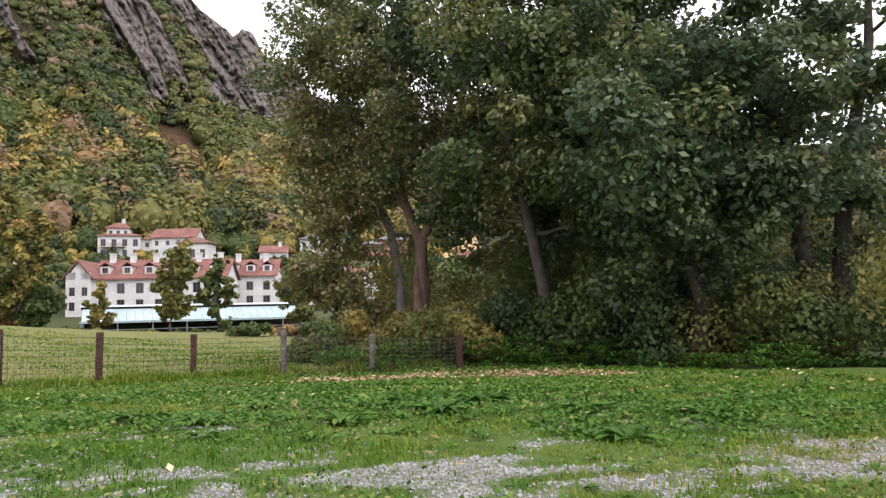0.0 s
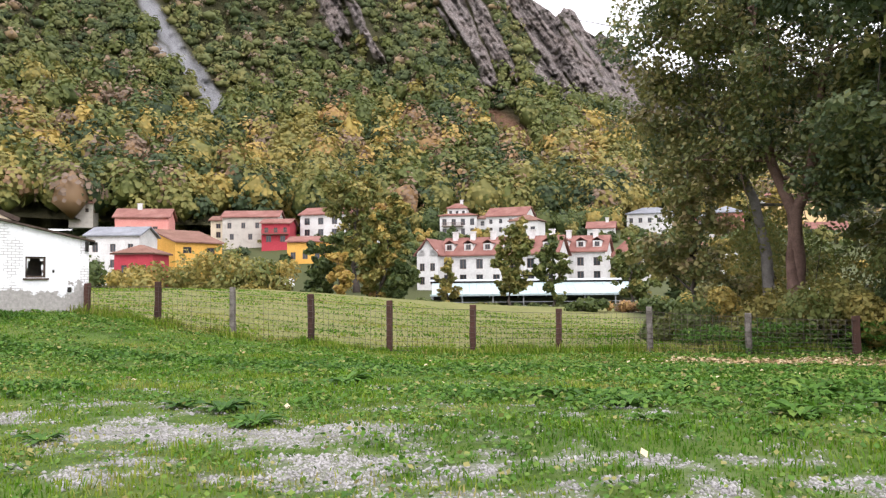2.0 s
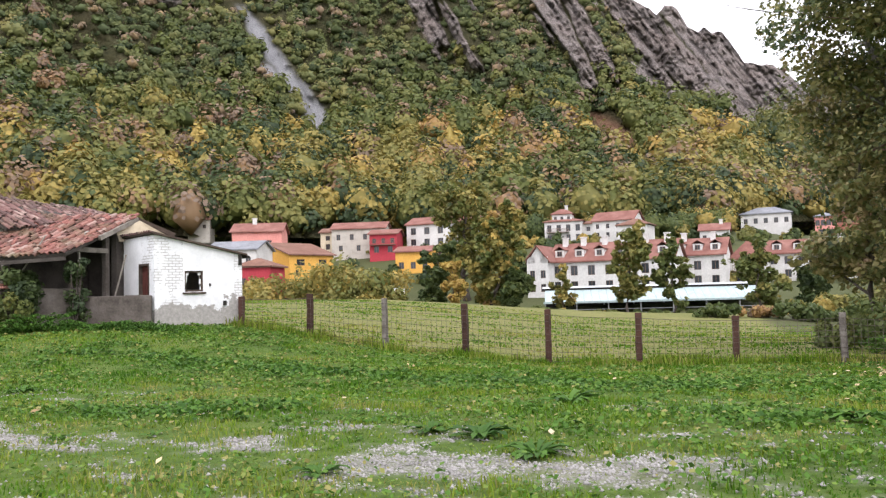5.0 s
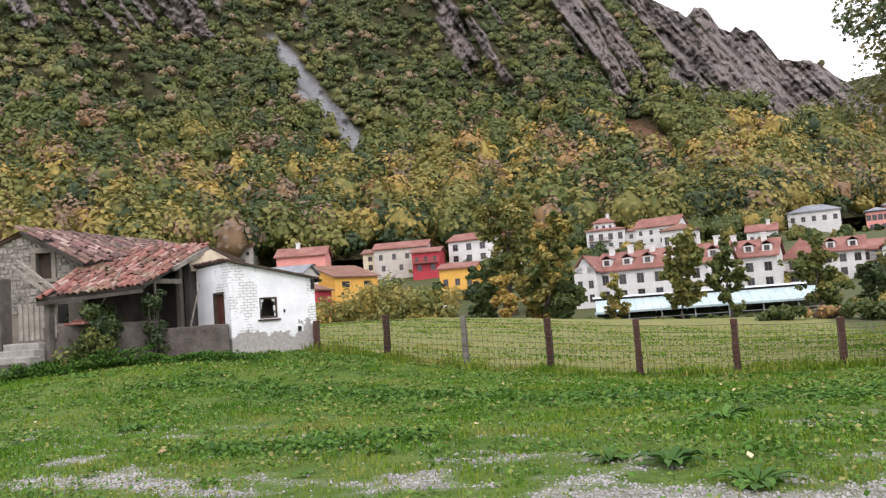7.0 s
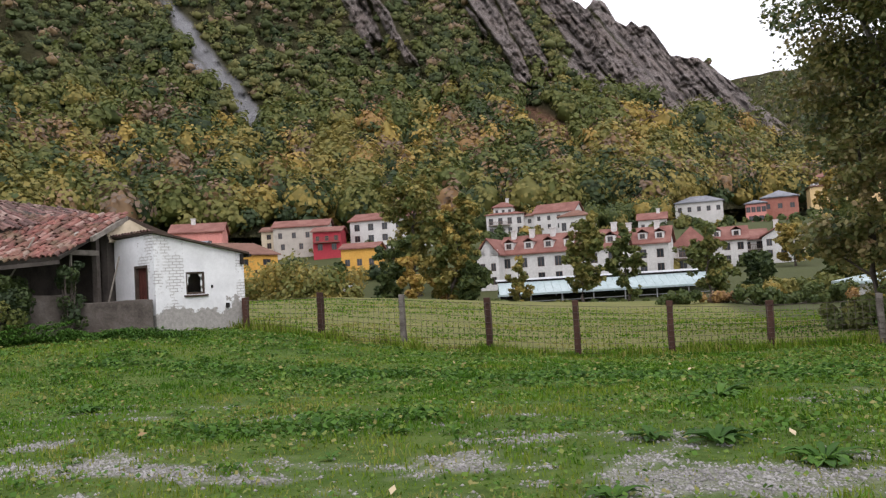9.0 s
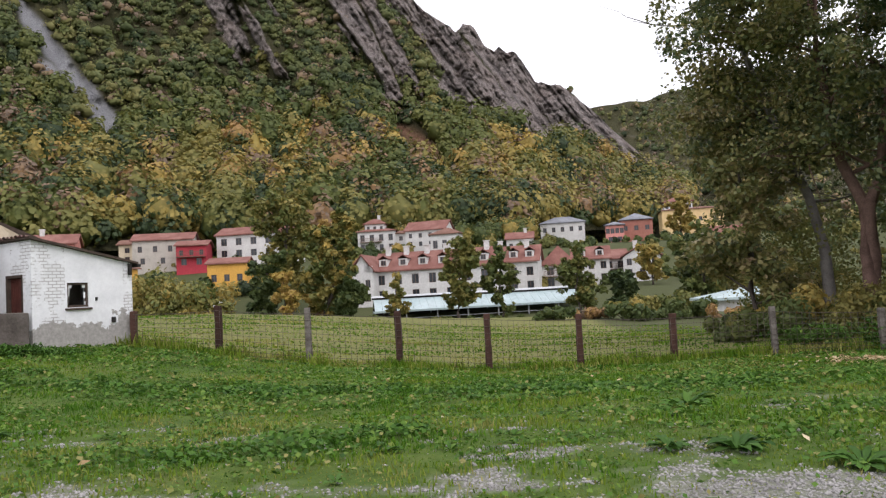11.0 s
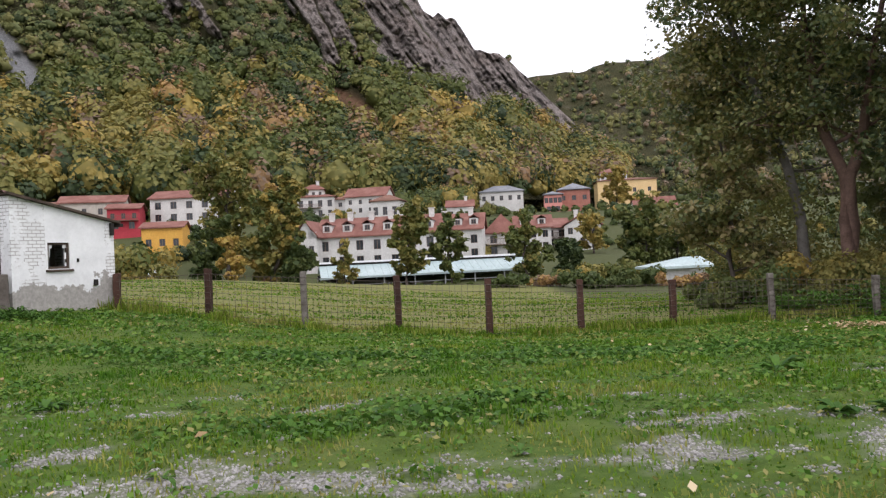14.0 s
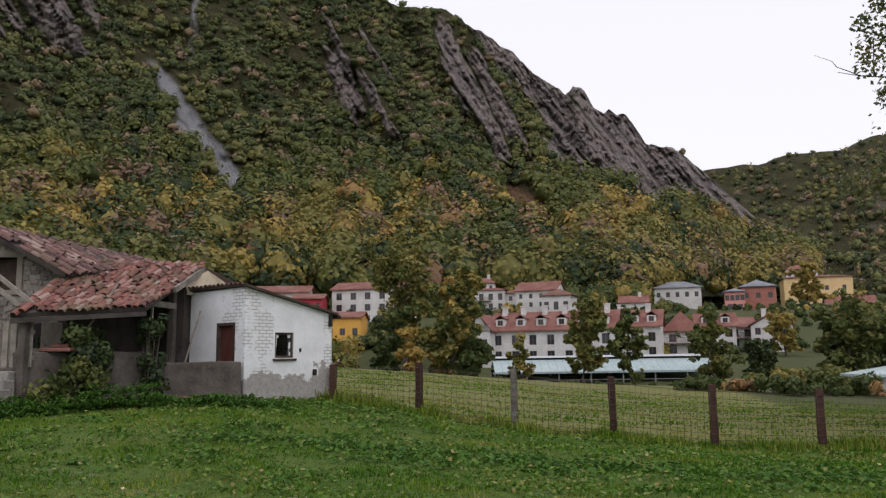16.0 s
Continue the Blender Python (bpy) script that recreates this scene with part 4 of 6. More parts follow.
house("ochre yellow house with a long brown roof", -67.6, 125, 3.8, -25, 14.0, 10, 4.4, M["yellow"], M["roof_brown"], 2.5, "y", side=((0.8, 3, 0.7, 1.0), (2.6, 2, 1.8, 1.1)))
house("salmon pink house with a clay roof", -75.8, 136, 9.5, 20, 9.8, 8, 4.3, M["pink"], M["roof_far"], 2.0, windows=((1.5, 2, 0.9, 1.2),), chimney=-1)
house("small stone house among the trees", -126, 190, 19.6, 20, 6.2, 6, 3.6, M["greystone"], M["roof_brown"], 1.3, windows=((1.2, 2, 0.9, 1.1),))
house("white and blue-grey house with a gable", -66.5, 112, 2.9, 10, 8.4, 8, 5.9, M["white"], M["slate"], 1.6, windows=((0.9, 3, 0.9, 1.3), (3.4, 3, 0.9, 1.3)))
house("small crimson house with a hipped roof", -56.2, 101, 1.8, 8, 5.6, 6, 3.6, M["crimson"], M["roof_brown"], 1.3, "hip", windows=((0.8, 2, 0.8, 1.3),))
house("orange house half hidden by trees", -44.8, 141, 4.4, 6, 7.0, 8, 4.4, M["yellow"], M["roof_far"], 1.2, "x", windows=((1.2, 3, 1, 1.3),))

# the long market canopy by the stream
canopy = empty("market_canopy", pose(-12.6, 99, -2.6, 0, 0, 9), "long pale sheet-roofed market canopy on steel columns", "canopy")
for i in range(28):
    bm = bmesh.new()
    for y0, y1, z0, z1 in ((-0.2, 4.0, 1.9, 3.4), (4.0, 8.2, 3.4, 2.4)):
        vs = [bm.verts.new((i * 1.0, y0, z0)), bm.verts.new((i * 1.0 + 0.97, y0, z0)), bm.verts.new((i * 1.0 + 0.97, y1, z1)), bm.verts.new((i * 1.0, y1, z1))]
        up = [bm.verts.new(vv.co + Vector((0, 0, 0.08))) for vv in vs]
        bm.faces.new(up)
        bm.faces.new(vs[::-1])
        for a in range(4):
            bm.faces.new((vs[a], vs[(a + 1) % 4], up[(a + 1) % 4], up[a]))
    part("roof_sheet", bm, M["sheet"], canopy)
part("fascia", boxes((-0.2, 28.2, -0.32, -0.2, 1.75, 2.0)), M["sheet"], canopy, "white fascia board")
part("ridge_cap", boxes((-0.2, 28.2, 3.85, 4.15, 3.45, 3.70)), M["dark"], canopy, "dark ridge cap")
part("ridge_board", boxes((-0.3, 28.3, 3.7, 4.3, 3.70, 3.95)), M["sign"], canopy, "white board along the ridge")
for i in range(8):
    for yy in (0.0, 8.0):
        part("column", boxes((i * 4 - 0.08, i * 4 + 0.08, yy - 0.08, yy + 0.08, -1.0, 1.95)), M["steel"], canopy)
# near-black wall carries the shade beneath the canopy in its colour
part("back_wall", boxes((0, 28, 8.1, 8.3, -1.0, 2.2)), M["dark"], canopy, "rear wall coloured near black for the shade under the roof")
part("rail", boxes((0, 28, -0.03, 0.03, 0.9, 0.98), (0, 28, -0.03, 0.03, 0.4, 0.45)), M["steel"], canopy)

pavilion = empty("pavilion", pose(24.2, 79.5, -2.75, 0, 0, 8), "small white pavilion with a pale pitched roof", "pavilion")
part("wall", boxes((0, 5.2, 0.5, 4, -0.6, 1.75)), M["white"], pavilion)
part("roof", boxes((-0.7, 5.8, -0.4, 4.6, 1.75, 2.0)), M["sheet"], pavilion)
bm = bmesh.new()
for p in ((-0.7, -0.4), (5.8, -0.4), (5.8, 4.6), (-0.7, 4.6)):
    bm.verts.new((*p, 2.004))
apex = [bm.verts.new((3.6, 2, 2.9)), bm.verts.new((5.6, 2, 2.9))]
bm.verts.ensure_lookup_table()
vv = bm.verts
bm.faces.new((vv[0], vv[1], vv[5], vv[4]))
bm.faces.new((vv[1], vv[2], vv[5]))
bm.faces.new((vv[2], vv[3], vv[4], vv[5]))
bm.faces.new((vv[3], vv[0], vv[4]))
part("roof_slope", bm, M["sheet"], pavilion)

board = empty("notice_board", pose(-38.8, 116.2, -2.2, 0, 0, 12), "small white notice board on two posts", "sign")
board.location.z = float(land(-38.8, 116.2))
part("panel", boxes((-0.95, 0.95, -0.03, 0.03, 0.9, 2.2), bevel=0.01), M["sign"], board, "plain white panel")
for sx in (-0.7, 0.7):
    part("post", boxes((sx - 0.04, sx + 0.04, 0.03, 0.11, -0.3, 2.1)), M["steel"], board)


# ---- trees ----
def bend(p0, p1, n, amp, rng):
    """Points from p0 to p1 with a natural wander."""
    a, b = np.array(p0, float), np.array(p1, float)
    off = np.cumsum(rng.normal(scale=amp, size=(n + 1, 3)), 0)
    t = np.linspace(0, 1, n + 1)[:, None]
    off = off - t * off[-1] - (1 - t) * off[0]
    return a + (b - a) * t + off * np.array([1, 1, 0.4])


def tree(name, label, base, height, radius, lean, spread, hue, leaves, leaf, seed, bark="bark", low=0.25, limbs=9, forks=1, bare=0.0, squash=1.0, hue_sd=0.07, lines=None, clear=0.15, mat="leaves", speck=0.05):
    """Trunk, limbs and a crown of single leaves gathered round the twigs. lines: the bends of each stem, from the base; clear: height free of leaves."""
    rng = np.random.default_rng(seed)
    bz = float(land(base[0], base[1])) - 0.15
    top = empty(name, pose(base[0], base[1], bz), label, "tree")
    trunk, limb_mesh, twigs = bmesh.new(), bmesh.new(), []
    for f in range(forks):
        ang = rng.uniform(0, math.tau)
        tip = np.array([lean[0] + (forks > 1) * 0.16 * height * math.cos(ang), lean[1] + (forks > 1) * 0.16 * height * math.sin(ang), height * rng.uniform(0.85, 0.95)])
        if lines:
            pts = np.array(lines[f], float)
            q = np.linspace(0, 1, 10)
            line = np.stack([np.interp(q, np.linspace(0, 1, len(pts)), pts[:, a]) for a in range(3)], -1) + rng.normal(scale=0.05, size=(10, 3))
        else:
            line = bend((0.12 * f * math.cos(ang), 0.12 * f * math.sin(ang), 0), tip, 9, 0.02 * height, rng)
        rr = radius * (1 - 0.93 * np.linspace(0, 1, 10) ** 0.9)
        rr[0] *= 1.35
        tube(trunk, line, rr, 10)
        for i in range(limbs):
            t = low + (0.95 - low) * (i + rng.uniform(0, 0.9)) / limbs
            k = t * 9
            s = line[int(k)] + (line[min(9, int(k) + 1)] - line[int(k)]) * (k - int(k))
            a = i * 2.4 + rng.uniform(-0.5, 0.5)
            reach = spread * (1 - 0.55 * abs(t - 0.5)) * rng.uniform(0.65, 1.1)
            e = s + np.array([math.cos(a) * reach, math.sin(a) * reach, reach * rng.uniform(0.0, 0.75)])
            lb = bend(s, e, 6, 0.05 * reach, rng)
            tube(limb_mesh, lb, np.linspace(radius * 0.38 * (1.15 - t), 0.012, 7), 6)
            twigs.append((lb[2:], 0.30 * reach))
            for j in range(4):
                q = lb[rng.integers(2, 6)]
                e2 = q + rng.normal(size=3) * reach * 0.34 + np.array([0, 0, 0.1 * reach])
                l2 = bend(q, e2, 4, 0.03 * reach, rng)
                tube(limb_mesh, l2, np.linspace(radius * 0.10, 0.006, 5), 4)
                twigs.append((l2[1:], 0.24 * reach))
        twigs.append((line[7:], 0.22 * spread))
    part("trunk", trunk, M[bark], top)
    part("branchwork", limb_mesh, M[bark], top)
    # clumps of leaves round the twigs
    clumps = []
    for pts, s in twigs:
        if rng.uniform() < bare:
            continue
        for p in pts:
            clumps.append((*(p + rng.normal(scale=0.25 * s, size=3)), s * rng.uniform(0.45, 1.0)))
    clumps = np.array(clumps)
    w = clumps[:, 3] ** 2
    pick = rng.choice(len(clumps), leaves, p=w / w.sum())
    d = rng.normal(size=(leaves, 3))
    d /= np.linalg.norm(d, axis=1, keepdims=True)
    rad = rng.uniform(0.15, 1, leaves) ** 0.5
    c = clumps[pick, :3] + d * (rad * clumps[pick, 3])[:, None] * np.array([1, 1, 0.75 * squash])
    rise = clear + rng.uniform(0, 0.4 + 0.5 * clear, leaves)
    c[:, 2] = np.where(c[:, 2] < rise, 2 * rise - c[:, 2], c[:, 2]) if clear > 1 else np.maximum(c[:, 2], rise)
    tone = rng.normal(scale=hue_sd, size=len(clumps))
    h = np.clip(hue + tone[pick] + rng.normal(scale=speck, size=leaves), 0, 1)
    v, f, hh = leaf_cloud(c, d * 0.5 + np.array([0, 0, 0.5]) + rng.normal(scale=0.5, size=(leaves, 3)), leaf * rng.uniform(0.6, 1.3, leaves), h)
    raw("crown", v, f, M[mat], top, attrs={"hue": hh})
    return top


def bush(name, label, x, y, w, h, hue, leaves, leaf, seed, d=None, hue_sd=0.06):
    rng = np.random.default_rng(seed)
    bz = float(land(x, y)) - 0.05
    top = empty(name, pose(x, y, bz), label, "bush")
    k = 16
    cc = rng.normal(size=(k, 3)) * np.array([w * 0.26, (d or w) * 0.26, 0])
    cc[:, 2] = rng.uniform(0.15, 0.75, k) * h
    cr = rng.uniform(0.16, 0.30, k) * min(w, 1.6 * h)
    stems = bmesh.new()
    for p in cc:
        tube(stems, bend((p[0] * 0.2, p[1] * 0.2, 0), p, 4, 0.03, rng), np.linspace(0.03, 0.008, 5), 4)
    part("stemwork", stems, M["bark"], top)
    pick = rng.choice(k, leaves)
    dd = rng.normal(size=(leaves, 3))
    dd /= np.linalg.norm(dd, axis=1, keepdims=True)
    c = cc[pick] + dd * (cr[pick] * rng.uniform(0.2, 1, leaves) ** 0.5)[:, None]
    c[:, 2] = np.maximum(c[:, 2], rng.uniform(0.0, 0.25, leaves))
    hv = np.clip(hue + rng.normal(scale=hue_sd, size=k)[pick] + rng.normal(scale=0.04, size=leaves), 0, 1)
    v, f, hh = leaf_cloud(c, dd + rng.normal(scale=0.5, size=dd.shape), leaf * rng.uniform(0.6, 1.3, leaves), hv)
    raw("foliage", v, f, M["leaves"], top, attrs={"hue": hh})
    return top


# trees along the stream, beyond the end of the fence
NEAR = {"hue_sd": 0.11, "speck": 0.11, "mat": "near_leaves"}
tree("tree", "tall leaning poplar with grey bark and olive autumn leaves", (12.3, 28.6), 17, 0.25, (0, 0), 4.4, 0.46, 36000, 0.12, 11, "pale_bark", 0.32, 15, bare=0.12, clear=5.2, **NEAR,
     lines=[[(0, 0, 0), (0.0, 0.2, 2), (-0.4, 0.3, 5), (-1.5, 0, 7.5), (-2.5, 0, 10.5), (-2.8, 0, 13.5), (-2.6, 0, 16.5)]])
tree("tree", "forked riverside tree with reddish ivy-wrapped bark", (12.55, 26.2), 15, 0.30, (0, 0), 3.4, 0.48, 19000, 0.115, 12, "red_bark", 0.36, 9, forks=2, bare=0.15, clear=5.0, **NEAR,
     lines=[[(0, 0, 0), (-0.1, 0, 2), (-0.1, 0.2, 4.3), (-0.8, 0.3, 6.6), (-1.2, 0.2, 9.5), (-1.0, 0.2, 12), (-0.8, 0, 14.5)],
            [(0, 0.05, 0), (-0.05, 0, 2), (0.05, 0, 4.2), (0.5, -0.2, 5.8), (0.8, -0.4, 8.5), (1.4, -0.4, 11), (1.8, -0.4, 13.5)]])
tree("tree", "dark green tree with low sweeping branches", (15.5, 21.2), 17, 0.24, (0, 0), 4.5, 0.34, 62000, 0.13, 13, "bark", 0.30, 18, clear=2.0, **NEAR,
     lines=[[(0, 0, 0), (-0.2, 0, 2), (-0.75, -0.1, 4.2), (-1.2, -0.1, 6), (-1.4, -0.2, 9), (-0.9, -0.4, 12.5), (-0.2, -0.4, 16)]])
tree("tree", "broad dark green tree hanging over the grass", (18.2, 17.8), 8.6, 0.28, (-0.8, -1.0), 4.6, 0.25, 52000, 0.13, 14, "bark", 0.12, 17, clear=0.8, **NEAR)
tree("tree", "dark tree with an ivy-covered leaning trunk", (21.3, 17.0), 13, 0.26, (0, 0), 3.0, 0.25, 9000, 0.15, 15, "bark", 0.25, 12, bare=0.35, **NEAR,
     lines=[[(0, 0, 0), (-0.1, 0, 2.5), (-0.5, 0, 5.6), (-1.1, 0, 7.5), (-1.7, 0, 9.2), (-2.0, 0, 11), (-2.1, 0, 12.5)]])
tree("tree", "thin-crowned tree with bare upper limbs", (22.2, 17.0), 14, 0.30, (0, 0), 3.0, 0.28, 7500, 0.15, 16, "bark", 0.3, 13, bare=0.4, **NEAR,
     lines=[[(0, 0, 0), (0.1, 0, 3.4), (0.6, 0, 6), (1.2, 0, 8.5), (1.5, 0, 10), (1.6, 0, 12), (1.8, 0, 13.5)]])
tree("tree", "tree with dark forked limbs by the stream", (26.0, 12.0), 14, 0.25, (0.5, 0.5), 3.4, 0.28, 9000, 0.14, 17, "bark", 0.25, 12, bare=0.4, **NEAR)
tree("tree", "drooping olive-yellow tree at the end of the pasture", (9.9, 29.5), 9.5, 0.14, (-0.6, 0), 2.3, 0.66, 9000, 0.14, 20, "bark", 0.12, 14, clear=0.9, **NEAR)
tree("tree", "tall dark tree standing deep in the thicket", (19.0, 24.0), 17, 0.26, (-0.5, 0), 4.6, 0.30, 42000, 0.14, 21, "bark", 0.2, 16, clear=1.0, **NEAR)
tree("tree", "tree behind the thicket in yellowing leaf", (19, 30), 7.5, 0.25, (0.5, 0.5), 3.8, 0.50, 9000, 0.24, 18, "bark", 0.15, 14, mat="near_leaves", speck=0.1)
tree("tree", "tree in olive leaf beyond the stream", (29, 26), 7.5, 0.25, (0.5, 0.5), 4.2, 0.45, 8000, 0.24, 19, "bark", 0.15, 14, mat="near_leaves", speck=0.1)
for i, (x, y, w, h, hue) in enumerate(((11.2, 25.0, 3.4, 1.7, 0.50), (12.8, 22.6, 3.6, 1.7, 0.52), (15.2, 21.6, 4.2, 2.4, 0.14), (17.6, 19.4, 4.2, 2.4, 0.08),
                                       (19.8, 16.2, 4.2, 2.6, 0.36), (21.0, 13.0, 4.0, 2.8, 0.40), (23.5, 10.0, 4.0, 2.6, 0.22), (9.8, 28.5, 3.6, 1.1, 0.46),
                                       (16.5, 24.0, 6.0, 5.0, 0.34), (21.0, 20.5, 6.0, 5.0, 0.30), (24.5, 14.5, 6.0, 5.0, 0.34), (14.0, 31.0, 7.0, 6.0, 0.44), (13.5, 34.0, 5.0, 3.0, 0.48), (25, 9, 6, 5, 0.3))):
    bush("bush", "thick riverside shrub in green and yellow leaf", x, y, w, h, hue, 9500, 0.10, 40 + i, hue_sd=0.12)

# trees between the pasture and the village
tree("tree", "rounded tree turning from green to yellow", (-16.3, 86), 13.2, 0.28, (0, 0), 3.3, 0.50, 9000, 0.40, 61, "bark", 0.10, 14, hue_sd=0.12)
tree("tree", "dark green poplar by the stream", (-22.6, 85), 9.2, 0.24, (0, 0), 2.3, 0.20, 7000, 0.36, 62, "bark", 0.08, 14)
tree("tree", "small orange-leaved tree between darker ones", (-20.3, 83), 7.0, 0.13, (0, 0), 1.5, 0.74, 2600, 0.38, 63, "bark", 0.15, 9, hue_sd=0.04)
tree("tree", "dark tree at the end of the stream hedge", (-13.6, 84), 6.5, 0.22, (0, 0), 2.2, 0.20, 5000, 0.45, 64, "bark", 0.08, 12)
tree("tree", "great pale willow with yellow-green leaves", (-27.5, 116), 21.5, 0.5, (0, 0), 6.2, 0.47, 8000, 0.5, 65, "bark", 0.2, 16)
tree("tree", "slender young tree before the terrace", (-1.7, 91), 10.5, 0.18, (0, 0), 2.6, 0.46, 3600, 0.42, 66, "bark", 0.15, 12, bare=0.1)
tree("tree", "slender dark tree before the terrace", (3.2, 92), 9.5, 0.16, (0, 0), 2.0, 0.33, 2600, 0.42, 67, "bark", 0.12, 12)
tree("tree", "slender tree in front of the row houses", (12.5, 93), 9.0, 0.16, (0, 0), 2.6, 0.38, 3400, 0.42, 68, "bark", 0.12, 12)
tree("tree", "thin young tree with sparse yellow leaves", (-8.8, 88), 6.8, 0.12, (0, 0), 1.6, 0.54, 1000, 0.4, 69, "bark", 0.2, 9, bare=0.2)
tree("tree", "dark bushy tree by the canopy", (18.5, 98), 5.6, 0.2, (0, 0), 2.2, 0.10, 3000, 0.42, 70, "bark", 0.08, 10)
tree("tree", "yellow-leaved tree beside the white gable", (30.5, 132), 7.5, 0.2, (0, 0), 2.9, 0.62, 3000, 0.5, 71, "bark", 0.1, 10, hue_sd=0.05)
tree("tree", "broad olive tree beside the pavilion", (29.5, 99), 9.2, 0.25, (0, 0), 4.2, 0.34, 6000, 0.45, 72, "bark", 0.08, 13)
tree("tree", "wide green and brown tree below the apricot building", (35.5, 104), 8.6, 0.25, (0, 0), 4.0, 0.34, 5000, 0.45, 73, "bark", 0.08, 13)
tree("tree", "yellow autumn tree against the apricot building", (64, 235), 16, 0.3, (0, 0), 5.0, 0.66, 3200, 0.8, 74, "bark", 0.2, 12, hue_sd=0.04)
for i, (x, y, w, h, hue) in enumerate(((-31, 84, 8, 7.6, 0.54), (-36, 86, 9, 8.4, 0.56), (-41, 88, 8, 8.0, 0.52), (-46, 85, 7, 6.2, 0.62), (-50, 90, 7, 7.0, 0.56), (-55, 88, 7, 7.6, 0.20),
                                       (-29, 82, 5, 3.4, 0.6), (-11.5, 82, 4, 1.5, 0.36), (-8, 83, 4, 1.0, 0.5), (8.0, 84, 5, 1.1, 0.3), (14.5, 85, 6, 2.0, 0.4), (18.5, 86, 6, 2.4, 0.5),
                                       (24, 88, 6, 2.6, 0.4), (30, 88, 6, 2.2, 0.42), (1.0, 84, 5, 0.9, 0.3), (38, 92, 7, 3.4, 0.45), (-64, 90, 8, 5, 0.4), (-75, 92, 9, 6, 0.5), (-4, 83, 4, 0.8, 0.42))):
    bush("bush", "autumn shrub along the stream bank", x, y, w, h, hue, 2600, 0.36, 80 + i, d=4.0, hue_sd=0.08)

for i in range(9):
    bush("hedge_bush", "low olive and brown hedge along the end of the pasture", 7 + 2.9 * i, 67 + 1.2 * math.sin(i * 2.1), 3.6, 1.3 + 0.35 * math.sin(i * 3.7), 0.90 if i % 4 == 1 else 0.24, 1500, 0.22, 130 + i, d=2.0, hue_sd=0.05)

# ---- the fence ----
fence = empty("fence", pose(0, 0, 0), "livestock fence of dark timber posts and wire netting", "fence")
POSTS = [(-9.56, 21.76, 1.29), (-7.33, 22.0, 1.31), (-4.86, 22.01, 1.11), (-2.42, 22.13, 0.89), (0.0, 22.16, 0.68), (2.48, 22.18, 0.54),
         (4.96, 22.0, 0.43), (7.41, 21.47, 0.484), (9.80, 20.73, 0.35), (12.1, 19.9, 0.3)]
for i, (x, y, zt) in enumerate(POSTS):
    zb = float(land(x, y)) - 0.3
    pale = i in (2, 7, 8)
    bm = bmesh.new()
    wv = 0.085 if not pale else 0.075
    box(bm, -wv, wv, -0.07, 0.07, zb, zt, 0.012)
    bmesh.ops.subdivide_edges(bm, edges=[e for e in bm.edges if abs(e.verts[0].co.z - e.verts[1].co.z) > 0.5], cuts=6)
    for vtx in bm.verts:
        s = noise.noise_vector(Vector((x * 3 + vtx.co.x * 4, vtx.co.y * 4, vtx.co.z * 2.2)))
        vtx.co += Vector((s.x, s.y, s.z * (vtx.co.z > zt - 0.1))) * 0.018
    p = part("post", bm, M["grey_post"] if pale else M["post_wood"], fence, "pale weathered post" if pale else "dark creosoted timber post")
    p.matrix_basis = pose(x, y, 0, 0, RNG.uniform(-1.2, 1.2), RNG.uniform(-8, 8))
netting = bmesh.new()
for (x0, y0, t0), (x1, y1, t1) in zip(POSTS, POSTS[1:]):
    g0, g1 = float(land(x0, y0)), float(land(x1, y1))
    u = Vector((x1 - x0, y1 - y0, 0)).normalized()
    nrm = Vector((u.y, -u.x, 0)) * 0.085
    n_up = max(2, int(math.hypot(x1 - x0, y1 - y0) / 0.152))
    rows = 9
    for k in range(rows):
        f = 0.04 + (k / (rows - 1)) ** 1.15 * 0.86
        pts = []
        for s in np.linspace(0, 1, 6):
            zz = (g0 + (t0 - g0) * f) * (1 - s) + (g1 + (t1 - g1) * f) * s - 0.03 * math.sin(math.pi * s) * (k / rows)
            pts.append(Vector((x0 + (x1 - x0) * s, y0 + (y1 - y0) * s, zz)) + nrm)
        tube(netting, pts, [0.0056 if k < rows - 1 else 0.007] * 6, 3)
    for j in range(n_up):
        s = (j + 0.5) / n_up
        gz, tz = g0 * (1 - s) + g1 * s, t0 * (1 - s) + t1 * s
        q = Vector((x0 + (x1 - x0) * s, y0 + (y1 - y0) * s, 0)) + nrm
        tube(netting, [q + Vector((0, 0, gz)), q + Vector((RNG.normal() * 0.01, 0, gz + (tz - gz) * 0.9 - 0.03 * math.sin(math.pi * s)))], [0.0056, 0.0056], 3)
part("wire_netting", netting, M["wire"], fence, "rusty square wire netting")

# ---- the white shed ----
A = Vector((0.478, 0.878, 0))          # along the window wall, away from the green
B = Vector((-0.878, 0.478, 0))         # along the door wall, towards the barn
SHED = Vector((-11.06, 19.50, 0))
shed_frame = Matrix(((A.x, B.x, 0, SHED.x), (A.y, B.y, 0, SHED.y), (0, 0, 1, 0), (0, 0, 0, 1)))
LA, LB = 2.86, 2.2
shed = empty("shed", shed_frame, "small white shed with peeling limewash and lean-to roof", "shed")
Z0 = 0.0


def shed_top(a):
    return 3.17 - 0.565 * a / LA


